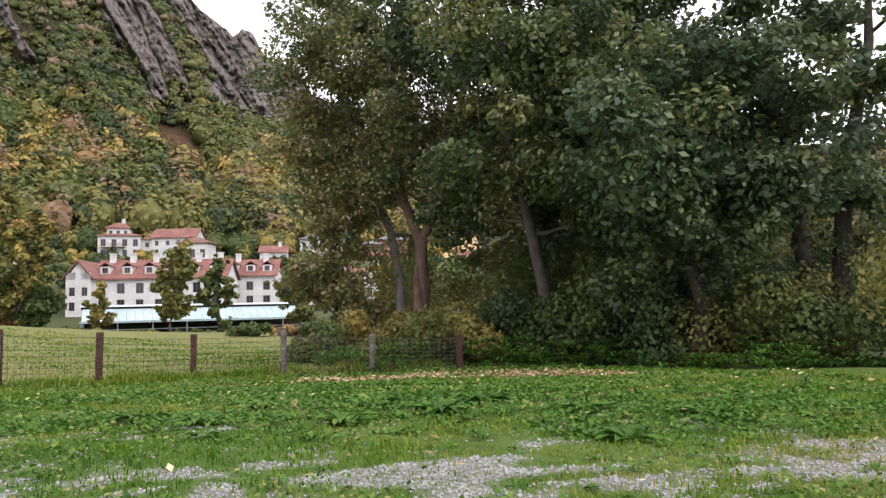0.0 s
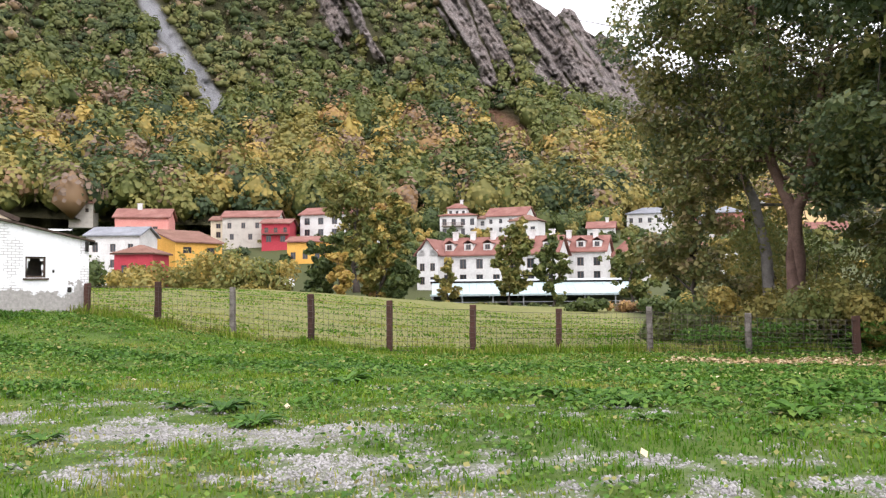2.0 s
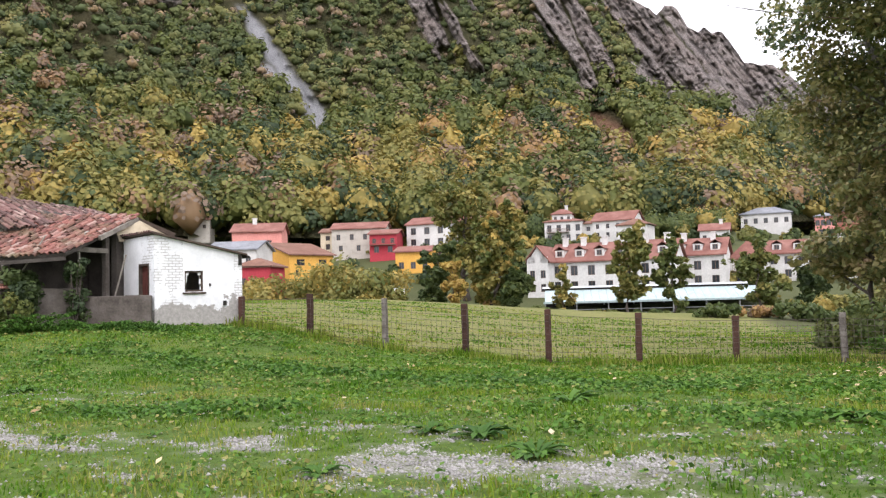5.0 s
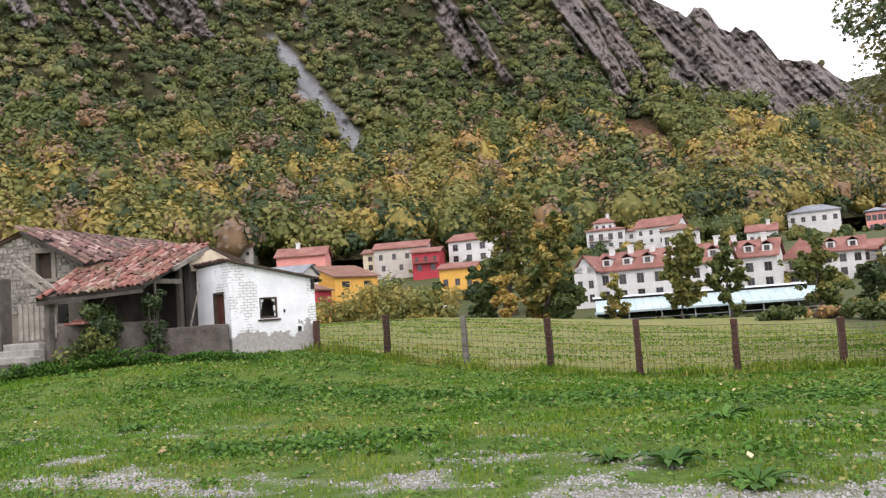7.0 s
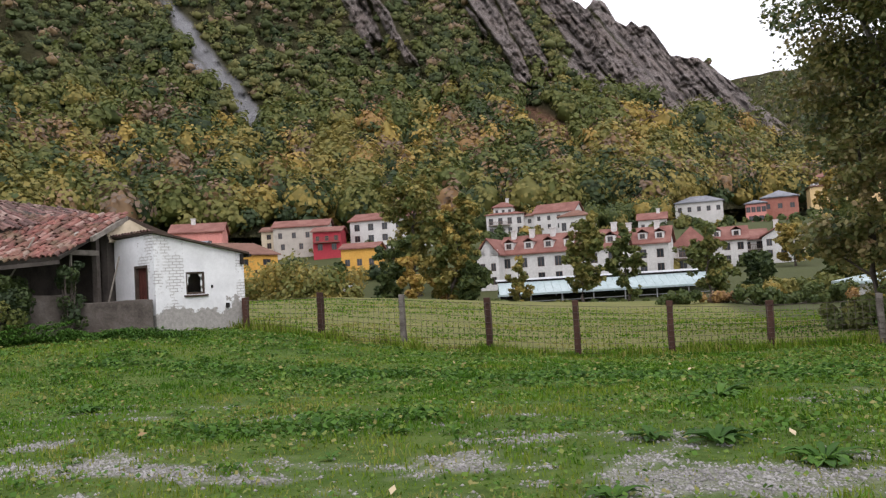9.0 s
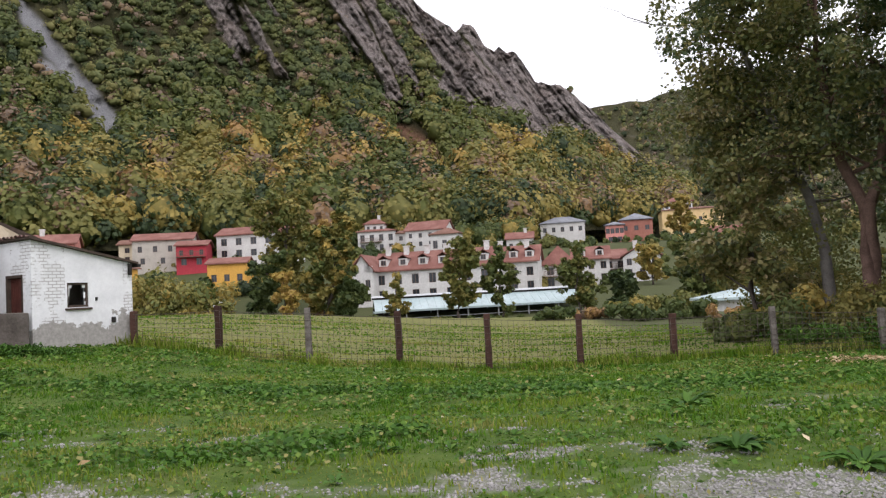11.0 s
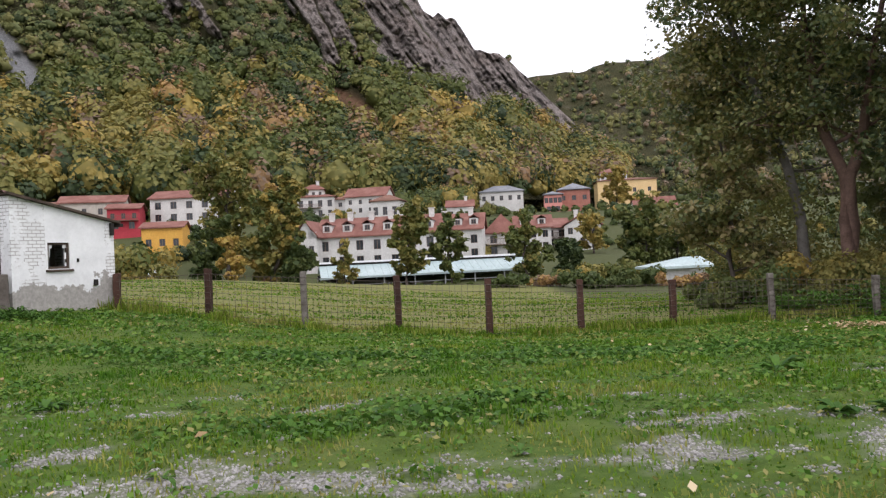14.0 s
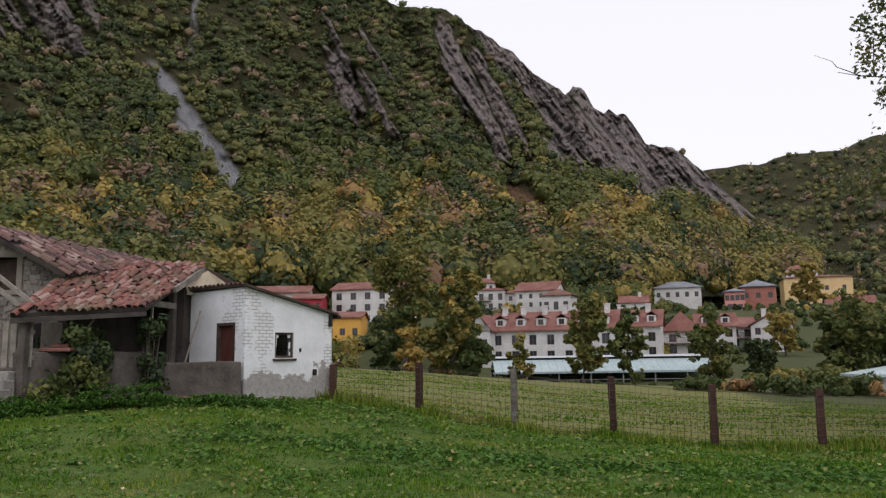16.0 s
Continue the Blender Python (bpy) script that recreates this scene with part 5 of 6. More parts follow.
def slab_with_hole(a0, a1, top0, top1, hole, thick, z0):
    """A wall in a-z with one opening; local: x along, y thickness inward, z up."""
    bm = bmesh.new()
    h0, h1, hz0, hz1 = hole
    xs = [a0, h0, h1, a1]

    def top(x):
        return top0 + (top1 - top0) * (x - a0) / (a1 - a0)

    def prism(x0, x1, zlo0, zlo1, zhi0, zhi1):
        f = [(x0, 0, zlo0), (x1, 0, zlo1), (x1, 0, zhi1), (x0, 0, zhi0)]
        b = [(x, thick, z) for x, _, z in f]
        vf, vb = [bm.verts.new(p) for p in f], [bm.verts.new(p) for p in b]
        bm.faces.new(vf)
        bm.faces.new(vb[::-1])
        for i in range(4):
            bm.faces.new((vf[i], vb[i], vb[(i + 1) % 4], vf[(i + 1) % 4]))
    prism(xs[0], xs[1], z0, z0, top(xs[0]), top(xs[1]))
    prism(xs[2], xs[3], z0, z0, top(xs[2]), top(xs[3]))
    prism(xs[1], xs[2], z0, z0, hz0, hz0)
    prism(xs[1], xs[2], hz1, hz1, top(xs[1]), top(xs[2]))
    bmesh.ops.recalc_face_normals(bm, faces=bm.faces)
    return bm


# local x runs along A, local y along B
part("window_wall", slab_with_hole(0, LA, shed_top(0), shed_top(LA), (0.93, 1.53, 1.47, 2.10), 0.22, Z0), M["whitewash"], shed, "peeling white wall with bare render below")
dw = part("door_wall", slab_with_hole(0.22, LB, 3.17, 3.15, (0.42, 1.02, 0.55, 2.28), 0.2, Z0), M["whitewash"], shed, "white door wall")
dw.matrix_basis = Matrix(((0, 1, 0, 0), (1, 0, 0, 0), (0, 0, 1, 0), (0, 0, 0, 1)))
part("back_wall", boxes((LA - 0.2, LA, 0.22, LB, Z0, 2.58)), M["whitewash"], shed)
part("side_wall", boxes((0.2, LA - 0.2, LB - 0.2, LB, Z0, 2.55)), M["greystone"], shed)
part("floor_slab", boxes((0.2, LA - 0.2, 0.22, LB - 0.2, Z0, 0.5)), M["concrete"], shed)
part("door_leaf", boxes((0.08, 0.13, 0.44, 1.0, 0.55, 2.27), (0.065, 0.08, 0.48, 0.56, 0.6, 2.2), (0.065, 0.08, 0.72, 0.76, 0.6, 2.2), (0.065, 0.08, 0.9, 0.96, 0.6, 2.2)), M["door"], shed, "old red-brown plank door")
part("door_frame", boxes((-0.01, 0.12, 0.36, 0.43, 0.55, 2.34), (-0.01, 0.12, 1.01, 1.08, 0.55, 2.34), (-0.01, 0.12, 0.43, 1.01, 2.27, 2.34)), M["dark_wood"], shed)
wf = part("window_frame", boxes((0.92, 1.54, 0.03, 0.10, 1.46, 1.53), (0.92, 1.54, 0.03, 0.10, 2.05, 2.11), (0.92, 0.985, 0.03, 0.10, 1.53, 2.05), (1.475, 1.54, 0.03, 0.10, 1.53, 2.05)), M["dark_wood"], shed, "rotten brown window frame")
for piece in ((0.985, 1.03, 0.06, 0.065, 1.75, 2.05), (1.03, 1.09, 0.06, 0.065, 1.97, 2.05), (1.42, 1.475, 0.06, 0.065, 1.70, 1.86), (1.38, 1.475, 0.06, 0.065, 1.97, 2.05), (1.44, 1.475, 0.06, 0.065, 1.53, 1.62)):
    part("broken_pane", boxes(piece), M["sign"], wf, "remains of a broken whitish pane")
part("window_sill", boxes((0.86, 1.60, -0.06, 0.10, 1.40, 1.455), bevel=0.01), M["dark_wood"], shed)
for a, z in ((1.72, 1.62),):
    part("bracket", boxes((a, a + 0.05, -0.03, 0.0, z, z + 0.09)), M["dark"], shed)
part("meter_box", boxes((2.18, 2.28, -0.07, 0.0, 1.02, 1.17), bevel=0.01), M["dark"], shed, "small dark bracket on the wall")
# roof: a thin slab with a row of tile ends along the high edge
bm = bmesh.new()
for x0, x1, y0, y1 in ((-0.10, LA + 0.14, -0.12, LB),):
    f = [(x0, y0, shed_top(x0) + 0.003), (x1, y0, shed_top(x1) + 0.003), (x1, y1, shed_top(x1) + 0.003), (x0, y1, shed_top(x0) + 0.003)]
    lo = [bm.verts.new(p) for p in f]
    hi = [bm.verts.new((p[0], p[1], p[2] + 0.06)) for p in f]
    bm.faces.new(lo[::-1])
    bm.faces.new(hi)
    for i in range(4):
        bm.faces.new((lo[i], lo[(i + 1) % 4], hi[(i + 1) % 4], hi[i]))
part("roof_deck", bm, M["dark_wood"], shed, "dark roof edge")
part("gutter", boxes((LA + 0.10, LA + 0.2, -0.14, LB, 2.50, 2.58)), M["dark"], shed)
part("drain_stub", boxes((LA - 0.14, LA - 0.06, -0.10, -0.02, 2.28, 2.60)), M["dark"], shed)

# curved roof tile, shared by all roofs near the green
def tile_data(length=0.32, w=0.15, h=0.06):
    bm = bmesh.new()
    rings = []
    for yy, k in ((0.0, 1.0), (length, 0.86)):
        rings.append([bm.verts.new((math.cos(math.pi * i / 4) * w / 2 * k, yy, math.sin(math.pi * i / 4) * h * k)) for i in range(5)]
                     + [bm.verts.new((math.cos(math.pi * (4 - i) / 4) * (w / 2 - 0.016) * k, yy, math.sin(math.pi * (4 - i) / 4) * (h - 0.016) * k)) for i in range(5)])
    for i in range(10):
        bm.faces.new((rings[0][i], rings[0][(i + 1) % 10], rings[1][(i + 1) % 10], rings[1][i]))
    bm.faces.new(rings[0][::-1])
    return bm


def tiled_roof(thing, corners, mat, rows_step=0.22, col_step=0.14, seed=1, near=300, thick=0.10, name="roof"):
    """A roof surface between four corners (eave left, eave right, ridge right, ridge left) with laid tiles; local to the world."""
    rng = np.random.default_rng(seed)
    el, er, rr, rl = (Vector(c) for c in corners)
    n_c = int((er - el).length / col_step)
    n_r = int(((rl - el).length + (rr - er).length) / 2 / rows_step)
    bm = bmesh.new()
    nv = (er - el).cross(rl - el).normalized()
    lo = [bm.verts.new(c - nv * thick) for c in (el, er, rr, rl)]
    hi = [bm.verts.new(c) for c in (el, er, rr, rl)]
    bm.faces.new(lo[::-1])
    bm.faces.new(hi)
    for i in range(4):
        bm.faces.new((lo[i], lo[(i + 1) % 4], hi[(i + 1) % 4], hi[i]))
    deck = part(name, bm, M["shade_dark"], thing, "sagging roof deck under old clay tiles")
    deck.matrix_parent_inverse = thing.matrix_world.inverted()
    tb = tile_data()
    me = bpy.data.meshes.new("tile")
    tb.to_mesh(me)
    me.materials.append(mat)
    base_v = np.array([v.co for v in tb.verts])
    base_f = [[v.index for v in f.verts] for f in tb.faces if len(f.verts) == 4]
    tb.free()
    spots = []
    for r in range(n_r + 1):
        for c in range(n_c):
            s, t = (c + 0.5) / n_c, min(0.985, (r - 0.15) / n_r)
            a, b2 = el.lerp(er, s), rl.lerp(rr, s)
            p = a.lerp(b2, t)
            along, across = (b2 - a).normalized(), (er - el).normalized()
            up = across.cross(along).normalized()
            across = along.cross(up)
            sag = -0.05 * math.sin(math.pi * s * 1.6 + seed) * math.sin(math.pi * t)
            m = Matrix(((across.x, along.x, up.x, p.x), (across.y, along.y, up.y, p.y), (across.z, along.z, up.z, p.z), (0, 0, 0, 1)))
            m = m @ pose(rng.normal(scale=0.012), rng.normal(scale=0.03), 0.012 + rng.normal(scale=0.010) + sag * 0.4 + (0.02 if (c % 2) else 0), rng.normal(scale=2.5), rng.normal(scale=4), rng.normal(scale=5))
            if rng.uniform() > 0.02:
                spots.append(m)
    for m in spots[:near]:
        o = new("tile", me)
        o.parent = deck
        o.matrix_basis = m
        o.matrix_parent_inverse = (thing.matrix_world @ deck.matrix_parent_inverse).inverted()
    rest = spots[near:]
    if rest:
        vs = np.concatenate([base_v @ np.array(m.to_3x3()).T + np.array(m.translation) for m in rest])
        fs = np.concatenate([np.array(base_f) + i * len(base_v) for i in range(len(rest))])
        o = raw("tiles", vs, fs, mat, deck)
        o.matrix_parent_inverse = (thing.matrix_world @ deck.matrix_parent_inverse).inverted()
        o["kind"] = "stuff"
    return deck


tb = tile_data()
me = bpy.data.meshes.new("tile")
tb.to_mesh(me)
tb.free()
me.materials.append(M["tile_upper"])
for i in range(13):
    o = new("tile", me)
    o.parent = shed
    o.matrix_basis = pose(-0.16, 0.02 + i * 0.172, 3.24 + 0.006 * (i % 3), -11, 0, -90)

# ---- the old stone barn ----
barn = empty("barn", pose(0, 0, 0), "old rubble-stone barn with sagging mossy clay-tile roofs", "barn")
EL, ER = Vector((-14.45, 15.9, 2.42)), Vector((-12.55, 17.7, 2.62))
PK, VL = Vector((-13.0, 21.2, 3.92)), Vector((-14.9, 18.6, 3.75))
tiled_roof(barn, (EL, ER, PK, VL), M["tile"], seed=3)
# the upper roof: ridge runs back from the gable peak
GP = Vector((-16.5, 17.3, 4.50))
RB = Vector((-15.3, 22.2, 4.28))
tiled_roof(barn, (Vector((-14.45, 17.55, 3.40)), Vector((-13.5, 21.3, 3.86)), RB, GP), M["tile_upper"], seed=5)
bm = bmesh.new()
for dz in (0.0, -0.1):
    bm.faces.new([bm.verts.new(Vector(p) + Vector((0, 0, dz))) for p in ((-18.2, 22.6, 3.5), (-18.8, 16.6, 3.5), tuple(GP), tuple(RB))])
part("rear_roof", bm, M["roof_brown"], barn)
# gable wall of rubble stone, facing the green
gable_m = Matrix(((0.93, -0.36, 0, -16.55), (0.36, 0.93, 0, 17.45), (0, 0, 1, 0), (0, 0, 0, 1)))
bm = slab_with_hole(-2.4, 0.0, 3.75, 4.5, (-1.6, -1.59, 2.0, 2.01), 0.5, 0.3)
gw = part("gable_wall", bm, M["mortar"], barn, "rubble-stone gable wall")
gw.matrix_basis = gable_m
bm = slab_with_hole(0.0, 2.2, 4.5, 3.35, (0.36, 0.80, 3.08, 3.82), 0.5, 0.3)
gw2 = part("gable_wall", bm, M["mortar"], barn, "rubble-stone gable wall with a small window")
gw2.matrix_basis = gable_m
o = part("window_surround", boxes((0.24, 0.36, -0.05, 0.4, 3.0, 3.9), (0.80, 0.93, -0.05, 0.4, 3.0, 3.9), (0.2, 0.97, -0.06, 0.4, 3.82, 3.99), (0.2, 0.97, -0.06, 0.4, 2.96, 3.08), bevel=0.012), M["mortar"], barn, "plain rendered window surround")
o.matrix_basis = gable_m
# added dark panel stands in for the shaded, open window
o = part("shutter", boxes((0.36, 0.80, 0.2, 0.24, 3.08, 3.82)), M["dark_wood"], barn, "dark panel in place of the shaded window opening")
o.matrix_basis = gable_m
# porch: back wall, posts and lintel; deep shade put into the walls' colour
part("porch_back_wall", boxes((-16.9, -13.3, 20.6, 21.0, 0.3, 3.3)), M["shade_dark"], barn)
part("porch_partition", boxes((-14.6, -14.4, 17.6, 20.6, 0.3, 3.0)), M["shade_dark"], barn)
part("porch_side_wall", boxes((-13.25, -13.05, 20.3, 21.6, 0.3, 3.5)), M["shade_dark"], barn)
part("porch_floor", boxes((-17, -14.6, 16.8, 20.55, 0.0, 0.75), (-14.55, -13.1, 18.9, 20.55, 0.0, 0.74)), M["concrete"], barn)
inner = part("porch_front_wall", boxes((-15.7, -14.25, 17.25, 17.45, 0.6, 1.75), (-15.7, -15.35, 17.25, 17.45, 1.75, 2.3), (-14.75, -14.25, 17.25, 17.45, 1.75, 2.3)), M["mortar"], barn, "low whitewashed inner wall with an opening")
# thin near-black box painted as the darkness inside the opening
part("opening_dark", boxes((-15.35, -14.75, 17.46, 17.6, 1.7, 2.3)), M["dark"], barn, "near-black panel for the unlit room behind the opening")
part("eave_beam", boxes((-0.05, 0.05, 0.0, 2.6, -0.2, -0.1)), M["shade_dark"], barn).matrix_basis = look(tuple(EL), tuple(ER)) @ pose(0, 0, 0, -90, 0, 0) @ pose(0, 0.0, 0)
for px, py, ph in ((-14.35, 16.2, 2.35), (-13.2, 20.0, 3.2)):
    part("porch_post", boxes((px - 0.08, px + 0.08, py - 0.08, py + 0.08, 0.5, ph), bevel=0.01), M["parapet"], barn)
part("tie_beam", boxes((-13.25, -13.1, 17.9, 20.0, 2.72, 2.86)), M["old_wood"], barn, "grey tie beam under the verge")
part("prop", boxes((-12.98, -12.93, 18.6, 18.65, 0.7, 2.72)), M["old_wood"], barn, "thin prop")
part("brace", boxes((-0.05, 0.05, 0, 1.3, -0.05, 0.05)), M["old_wood"], barn).matrix_basis = Matrix.Translation((-13.15, 18.1, 2.55)) @ Vector((0.05, 1.0, 0.72)).to_track_quat("Y", "Z").to_matrix().to_4x4()
part("fallen_tiles", boxes((-14.3, -13.6, 16.6, 16.95, 1.66, 1.74), (-14.15, -13.75, 16.75, 17.1, 1.74, 1.81), bevel=0.02), M["tile"], barn, "stack of red tiles on the parapet")
# the end gable over the shed
bm = bmesh.new()
for off in (0.0, 0.12):
    pts = [Vector((-12.95, 20.3, 3.1)), Vector((-12.55, 21.9, 3.1)), Vector((-12.4, 22.1, 3.3)), Vector((-12.85, 21.15, 3.8)), Vector((-13.05, 20.3, 3.4))]
    vs = [bm.verts.new(p + B * off) for p in pts]
    bm.faces.new(vs)
part("end_gable", bm, M["cream"], barn, "small plastered end gable")
part("barge_board", boxes((-0.04, 0.04, 0, 2.2, -0.12, 0.02)), M["old_wood"], barn).matrix_basis = Matrix.Translation((-12.98, 21.2, 3.9)) @ (Vector((-12.72, 19.3, 3.22)) - Vector((-12.98, 21.2, 3.9))).to_track_quat("Y", "Z").to_matrix().to_4x4()
part("barge_board", boxes((-0.04, 0.04, 0, 1.3, -0.12, 0.02)), M["dark_wood"], barn).matrix_basis = Matrix.Translation((-12.98, 21.2, 3.9)) @ (Vector((-12.2, 22.3, 3.35)) - Vector((-12.98, 21.2, 3.9))).to_track_quat("Y", "Z").to_matrix().to_4x4()

plank = part("leaning_plank", boxes((-0.05, 0.05, 0, 1.25, -0.02, 0.02), bevel=0.006), M["old_wood"])
plank.matrix_world = Matrix.Translation((-13.78, 17.35, 2.06)) @ (Vector((-13.32, 17.75, 3.12)) - Vector((-13.78, 17.35, 2.06))).to_track_quat("Y", "Z").to_matrix().to_4x4()
tagged(plank, "weathered plank leaning against the roof edge", "plank")

# terrace wall, steps and gate before the barn
terrace = empty("terrace_wall", pose(0, 0, 0), "low damp concrete terrace wall on a rubble footing", "wall")


def wall_run(name, p0, p1, z0, z1, thick, mat, parent, label=""):
    d = Vector((p1[0] - p0[0], p1[1] - p0[1], 0))
    bm = bmesh.new()
    box(bm, 0, d.length, 0, thick, 0, z1 - z0, 0.02)
    bmesh.ops.subdivide_edges(bm, edges=[e for e in bm.edges if e.calc_length() > 0.4], cuts=5, use_grid_fill=True)
    for v in bm.verts:
        v.co += noise.noise_vector(v.co * 2.3 + Vector((p0[0], p0[1], z0))) * 0.03
    o = part(name, bm, mat, parent, label)
    o.matrix_basis = Matrix.Translation((p0[0], p0[1], z0)) @ pose(0, 0, 0, 0, 0, math.degrees(math.atan2(d.y, d.x)))
    return o


wall_run("parapet", (-12.85, 18.5), (-11.05, 19.32), 0.25, 1.40, 0.2, M["parapet"], terrace, "grey-brown concrete parapet")
wall_run("parapet", (-14.45, 16.15), (-12.85, 18.5), 0.3, 1.66, 0.2, M["parapet"], terrace, "mossy lower parapet")
wall_run("footing", (-12.6, 18.45), (-11.05, 19.2), 0.0, 0.62, 0.15, M["rubble"], terrace, "crumbling brick rubble footing")
for i, sy in enumerate((15.95, 15.7, 15.45)):
    wall_run("step", (-15.7 + 0.05 * i, sy), (-14.45 + 0.10 * i, sy), 0.3, 1.28 - 0.17 * i, 0.34, M["concrete"], terrace, "worn concrete step")
wall_run("kerb", (-16.6, 14.9), (-14.3, 15.3), 0.0, 0.80, 0.25, M["parapet"], terrace)

gate = empty("garden_gate", pose(-15.35, 16.15, 1.3, 0, 0, 10), "weathered grey wooden picket gate", "gate")
for i in range(7):
    part("picket", boxes((i * 0.165, i * 0.165 + 0.12, 0, 0.03, 0.05, 1.0 - 0.02 * (i % 2)), bevel=0.006), M["old_wood"], gate)
part("rail", boxes((0, 1.12, 0.032, 0.07, 0.2, 0.29)), M["old_wood"], gate)
part("rail", boxes((0, 1.12, 0.032, 0.07, 0.72, 0.81)), M["old_wood"], gate)
for dz in (0.0, 0.28):
    part("stair_rail", boxes((-0.04, 0.04, 0, 1.5, -0.04, 0.04)), M["old_wood"], gate).matrix_basis = Matrix.Translation((1.15, 0.05, 1.02 + dz * 0.9)) @ Vector((-1.0, 0.0, 0.78)).to_track_quat("Y", "Z").to_matrix().to_4x4()
pier = tagged(part("gate_pier", boxes((-16.15, -15.72, 15.9, 16.3, 0.3, 3.05), bevel=0.03), M["parapet"]), "grey stone gate pier", "pier")

# rubble stones of the gable, laid in rough courses, proud of the mortar
STONE_MESHES = []
for k in range(6):
    bm = bmesh.new()
    box(bm, -0.5, 0.5, -0.06, 0.02, -0.5, 0.5, 0.03)
    for v in bm.verts:
        v.co.x += 0.16 * noise.noise(Vector((v.co.x * 2 + k * 9, v.co.z * 2, 1)))
        v.co.z += 0.16 * noise.noise(Vector((v.co.x * 2, v.co.z * 2 + k * 7, 5)))
        v.co.y *= 0.6 + 0.6 * abs(noise.noise(Vector((k * 3.1, v.co.x, v.co.z))))
    me = bpy.data.meshes.new("stone")
    bm.to_mesh(me)
    bm.free()
    me.materials.append(M["stone"])
    STONE_MESHES.append(me)
srng = np.random.default_rng(5)
count = 0
z = 2.1
while z < 4.4:
    ch = srng.uniform(0.085, 0.14)
    x = -0.9
    while x < 2.1:
        cw = srng.uniform(0.09, 0.26)
        cx = x + cw / 2
        top = 4.38 - 0.30 * abs(cx) if cx < 0 else 4.38 - 0.52 * cx
        if z + ch < top and not (0.2 < cx < 0.97 and 2.9 < z + ch / 2 < 4.02) and count < 300:
            o = new("stone", STONE_MESHES[int(srng.integers(6))])
            o.parent = gw2
            o.matrix_basis = pose(cx, 0, z + ch / 2 + srng.normal(scale=0.012), 0, srng.normal(scale=9), 0) @ Matrix.Diagonal((cw * srng.uniform(0.8, 1.0), srng.uniform(0.3, 1.0), ch * srng.uniform(0.75, 1.05), 1))
            count += 1
        x += cw
    z += ch

pole = tagged(part("pole", boxes((-0.02, 0.02, 0, 1.35, -0.02, 0.02)), M["old_wood"]), "thin pole leaning against the white door wall", "pole")
pole.matrix_world = Matrix.Translation((-12.75, 19.85, 1.35)) @ (Vector((-12.45, 19.98, 2.62)) - Vector((-12.75, 19.85, 1.35))).to_track_quat("Y", "Z").to_matrix().to_4x4()
bush("ivy_bush", "dark ivy bush growing over the terrace parapet", -13.55, 17.3, 1.3, 2.1, 0.05, 2600, 0.085, 301, d=0.9)
bush("ivy_bush", "ivy hanging from the porch roof edge", -12.75, 18.2, 0.7, 2.6, 0.06, 1000, 0.08, 302, d=0.7)
bush("bush", "brown-tipped shrub below the terrace", -13.7, 16.9, 1.3, 1.35, 0.34, 1500, 0.08, 303, d=0.8)

# ---- the green: grass, weeds, stones, leaves ----
def scatter(n, x0, x1, y0, y1):
    return RNG.uniform(x0, x1, n), RNG.uniform(y0, y1, n)


def blades(name, label, n, x0, x1, y0, y1, tall, wide, dens, hue_fn, near_bias=True):
    if near_bias:
        yy = y0 + (y1 - y0) * RNG.uniform(0, 1, n) ** 1.5
        xx = RNG.uniform(x0, x1, n)
    else:
        xx, yy = scatter(n, x0, x1, y0, y1)
    keep = RNG.uniform(size=n) < dens(xx, yy)
    xx, yy = xx[keep], yy[keep]
    k = len(xx)
    zz = land(xx, yy) - 0.01
    clump = fbm(xx * 1.3, yy * 1.3, 3, 51.0)
    h = tall * RNG.uniform(0.4, 1.2, k) * (1 + 0.8 * np.clip(clump, -0.75, 1.2))
    w = wide * RNG.uniform(0.7, 1.4, k) * (1 + 0.06 * np.maximum(0, yy - 6))
    a = RNG.uniform(0, math.tau, k)
    lean = RNG.uniform(0.1, 0.9, k)
    dx, dy = np.cos(a), np.sin(a)
    sx, sy = -dy * w / 2, dx * w / 2
    base = np.stack([xx, yy, zz], -1)
    side = np.stack([sx, sy, 0 * sx], -1)
    mid = base + np.stack([dx * h * lean * 0.35, dy * h * lean * 0.35, h * 0.6], -1)
    tip = base + np.stack([dx * h * lean, dy * h * lean, h * (1.05 - 0.45 * lean)], -1)
    v = np.stack([base - side, base + side, mid + side * 0.7, mid - side * 0.7, tip], 1).reshape(-1, 3)
    i = np.arange(k) * 5
    tri = np.concatenate([np.stack([i, i + 1, i + 2], -1), np.stack([i, i + 2, i + 3], -1), np.stack([i + 3, i + 2, i + 4], -1)])
    hue = np.clip(hue_fn(xx, yy) + RNG.normal(scale=0.12, size=k), 0, 1)
    return tagged(raw(name, v, tri, M["grass"], attrs={"hue": np.repeat(hue, 5)}), label, "grass", kind="stuff")


def lawn_density(x, y):
    return np.clip(1.05 - 1.0 * gravel_at(x, y), 0.22, 1) * (1 - 0.97 * litter_at(x, y)) * np.where(x > 9, sstep(1.5, -0.5, y - scrub_edge(x)), 1.0)


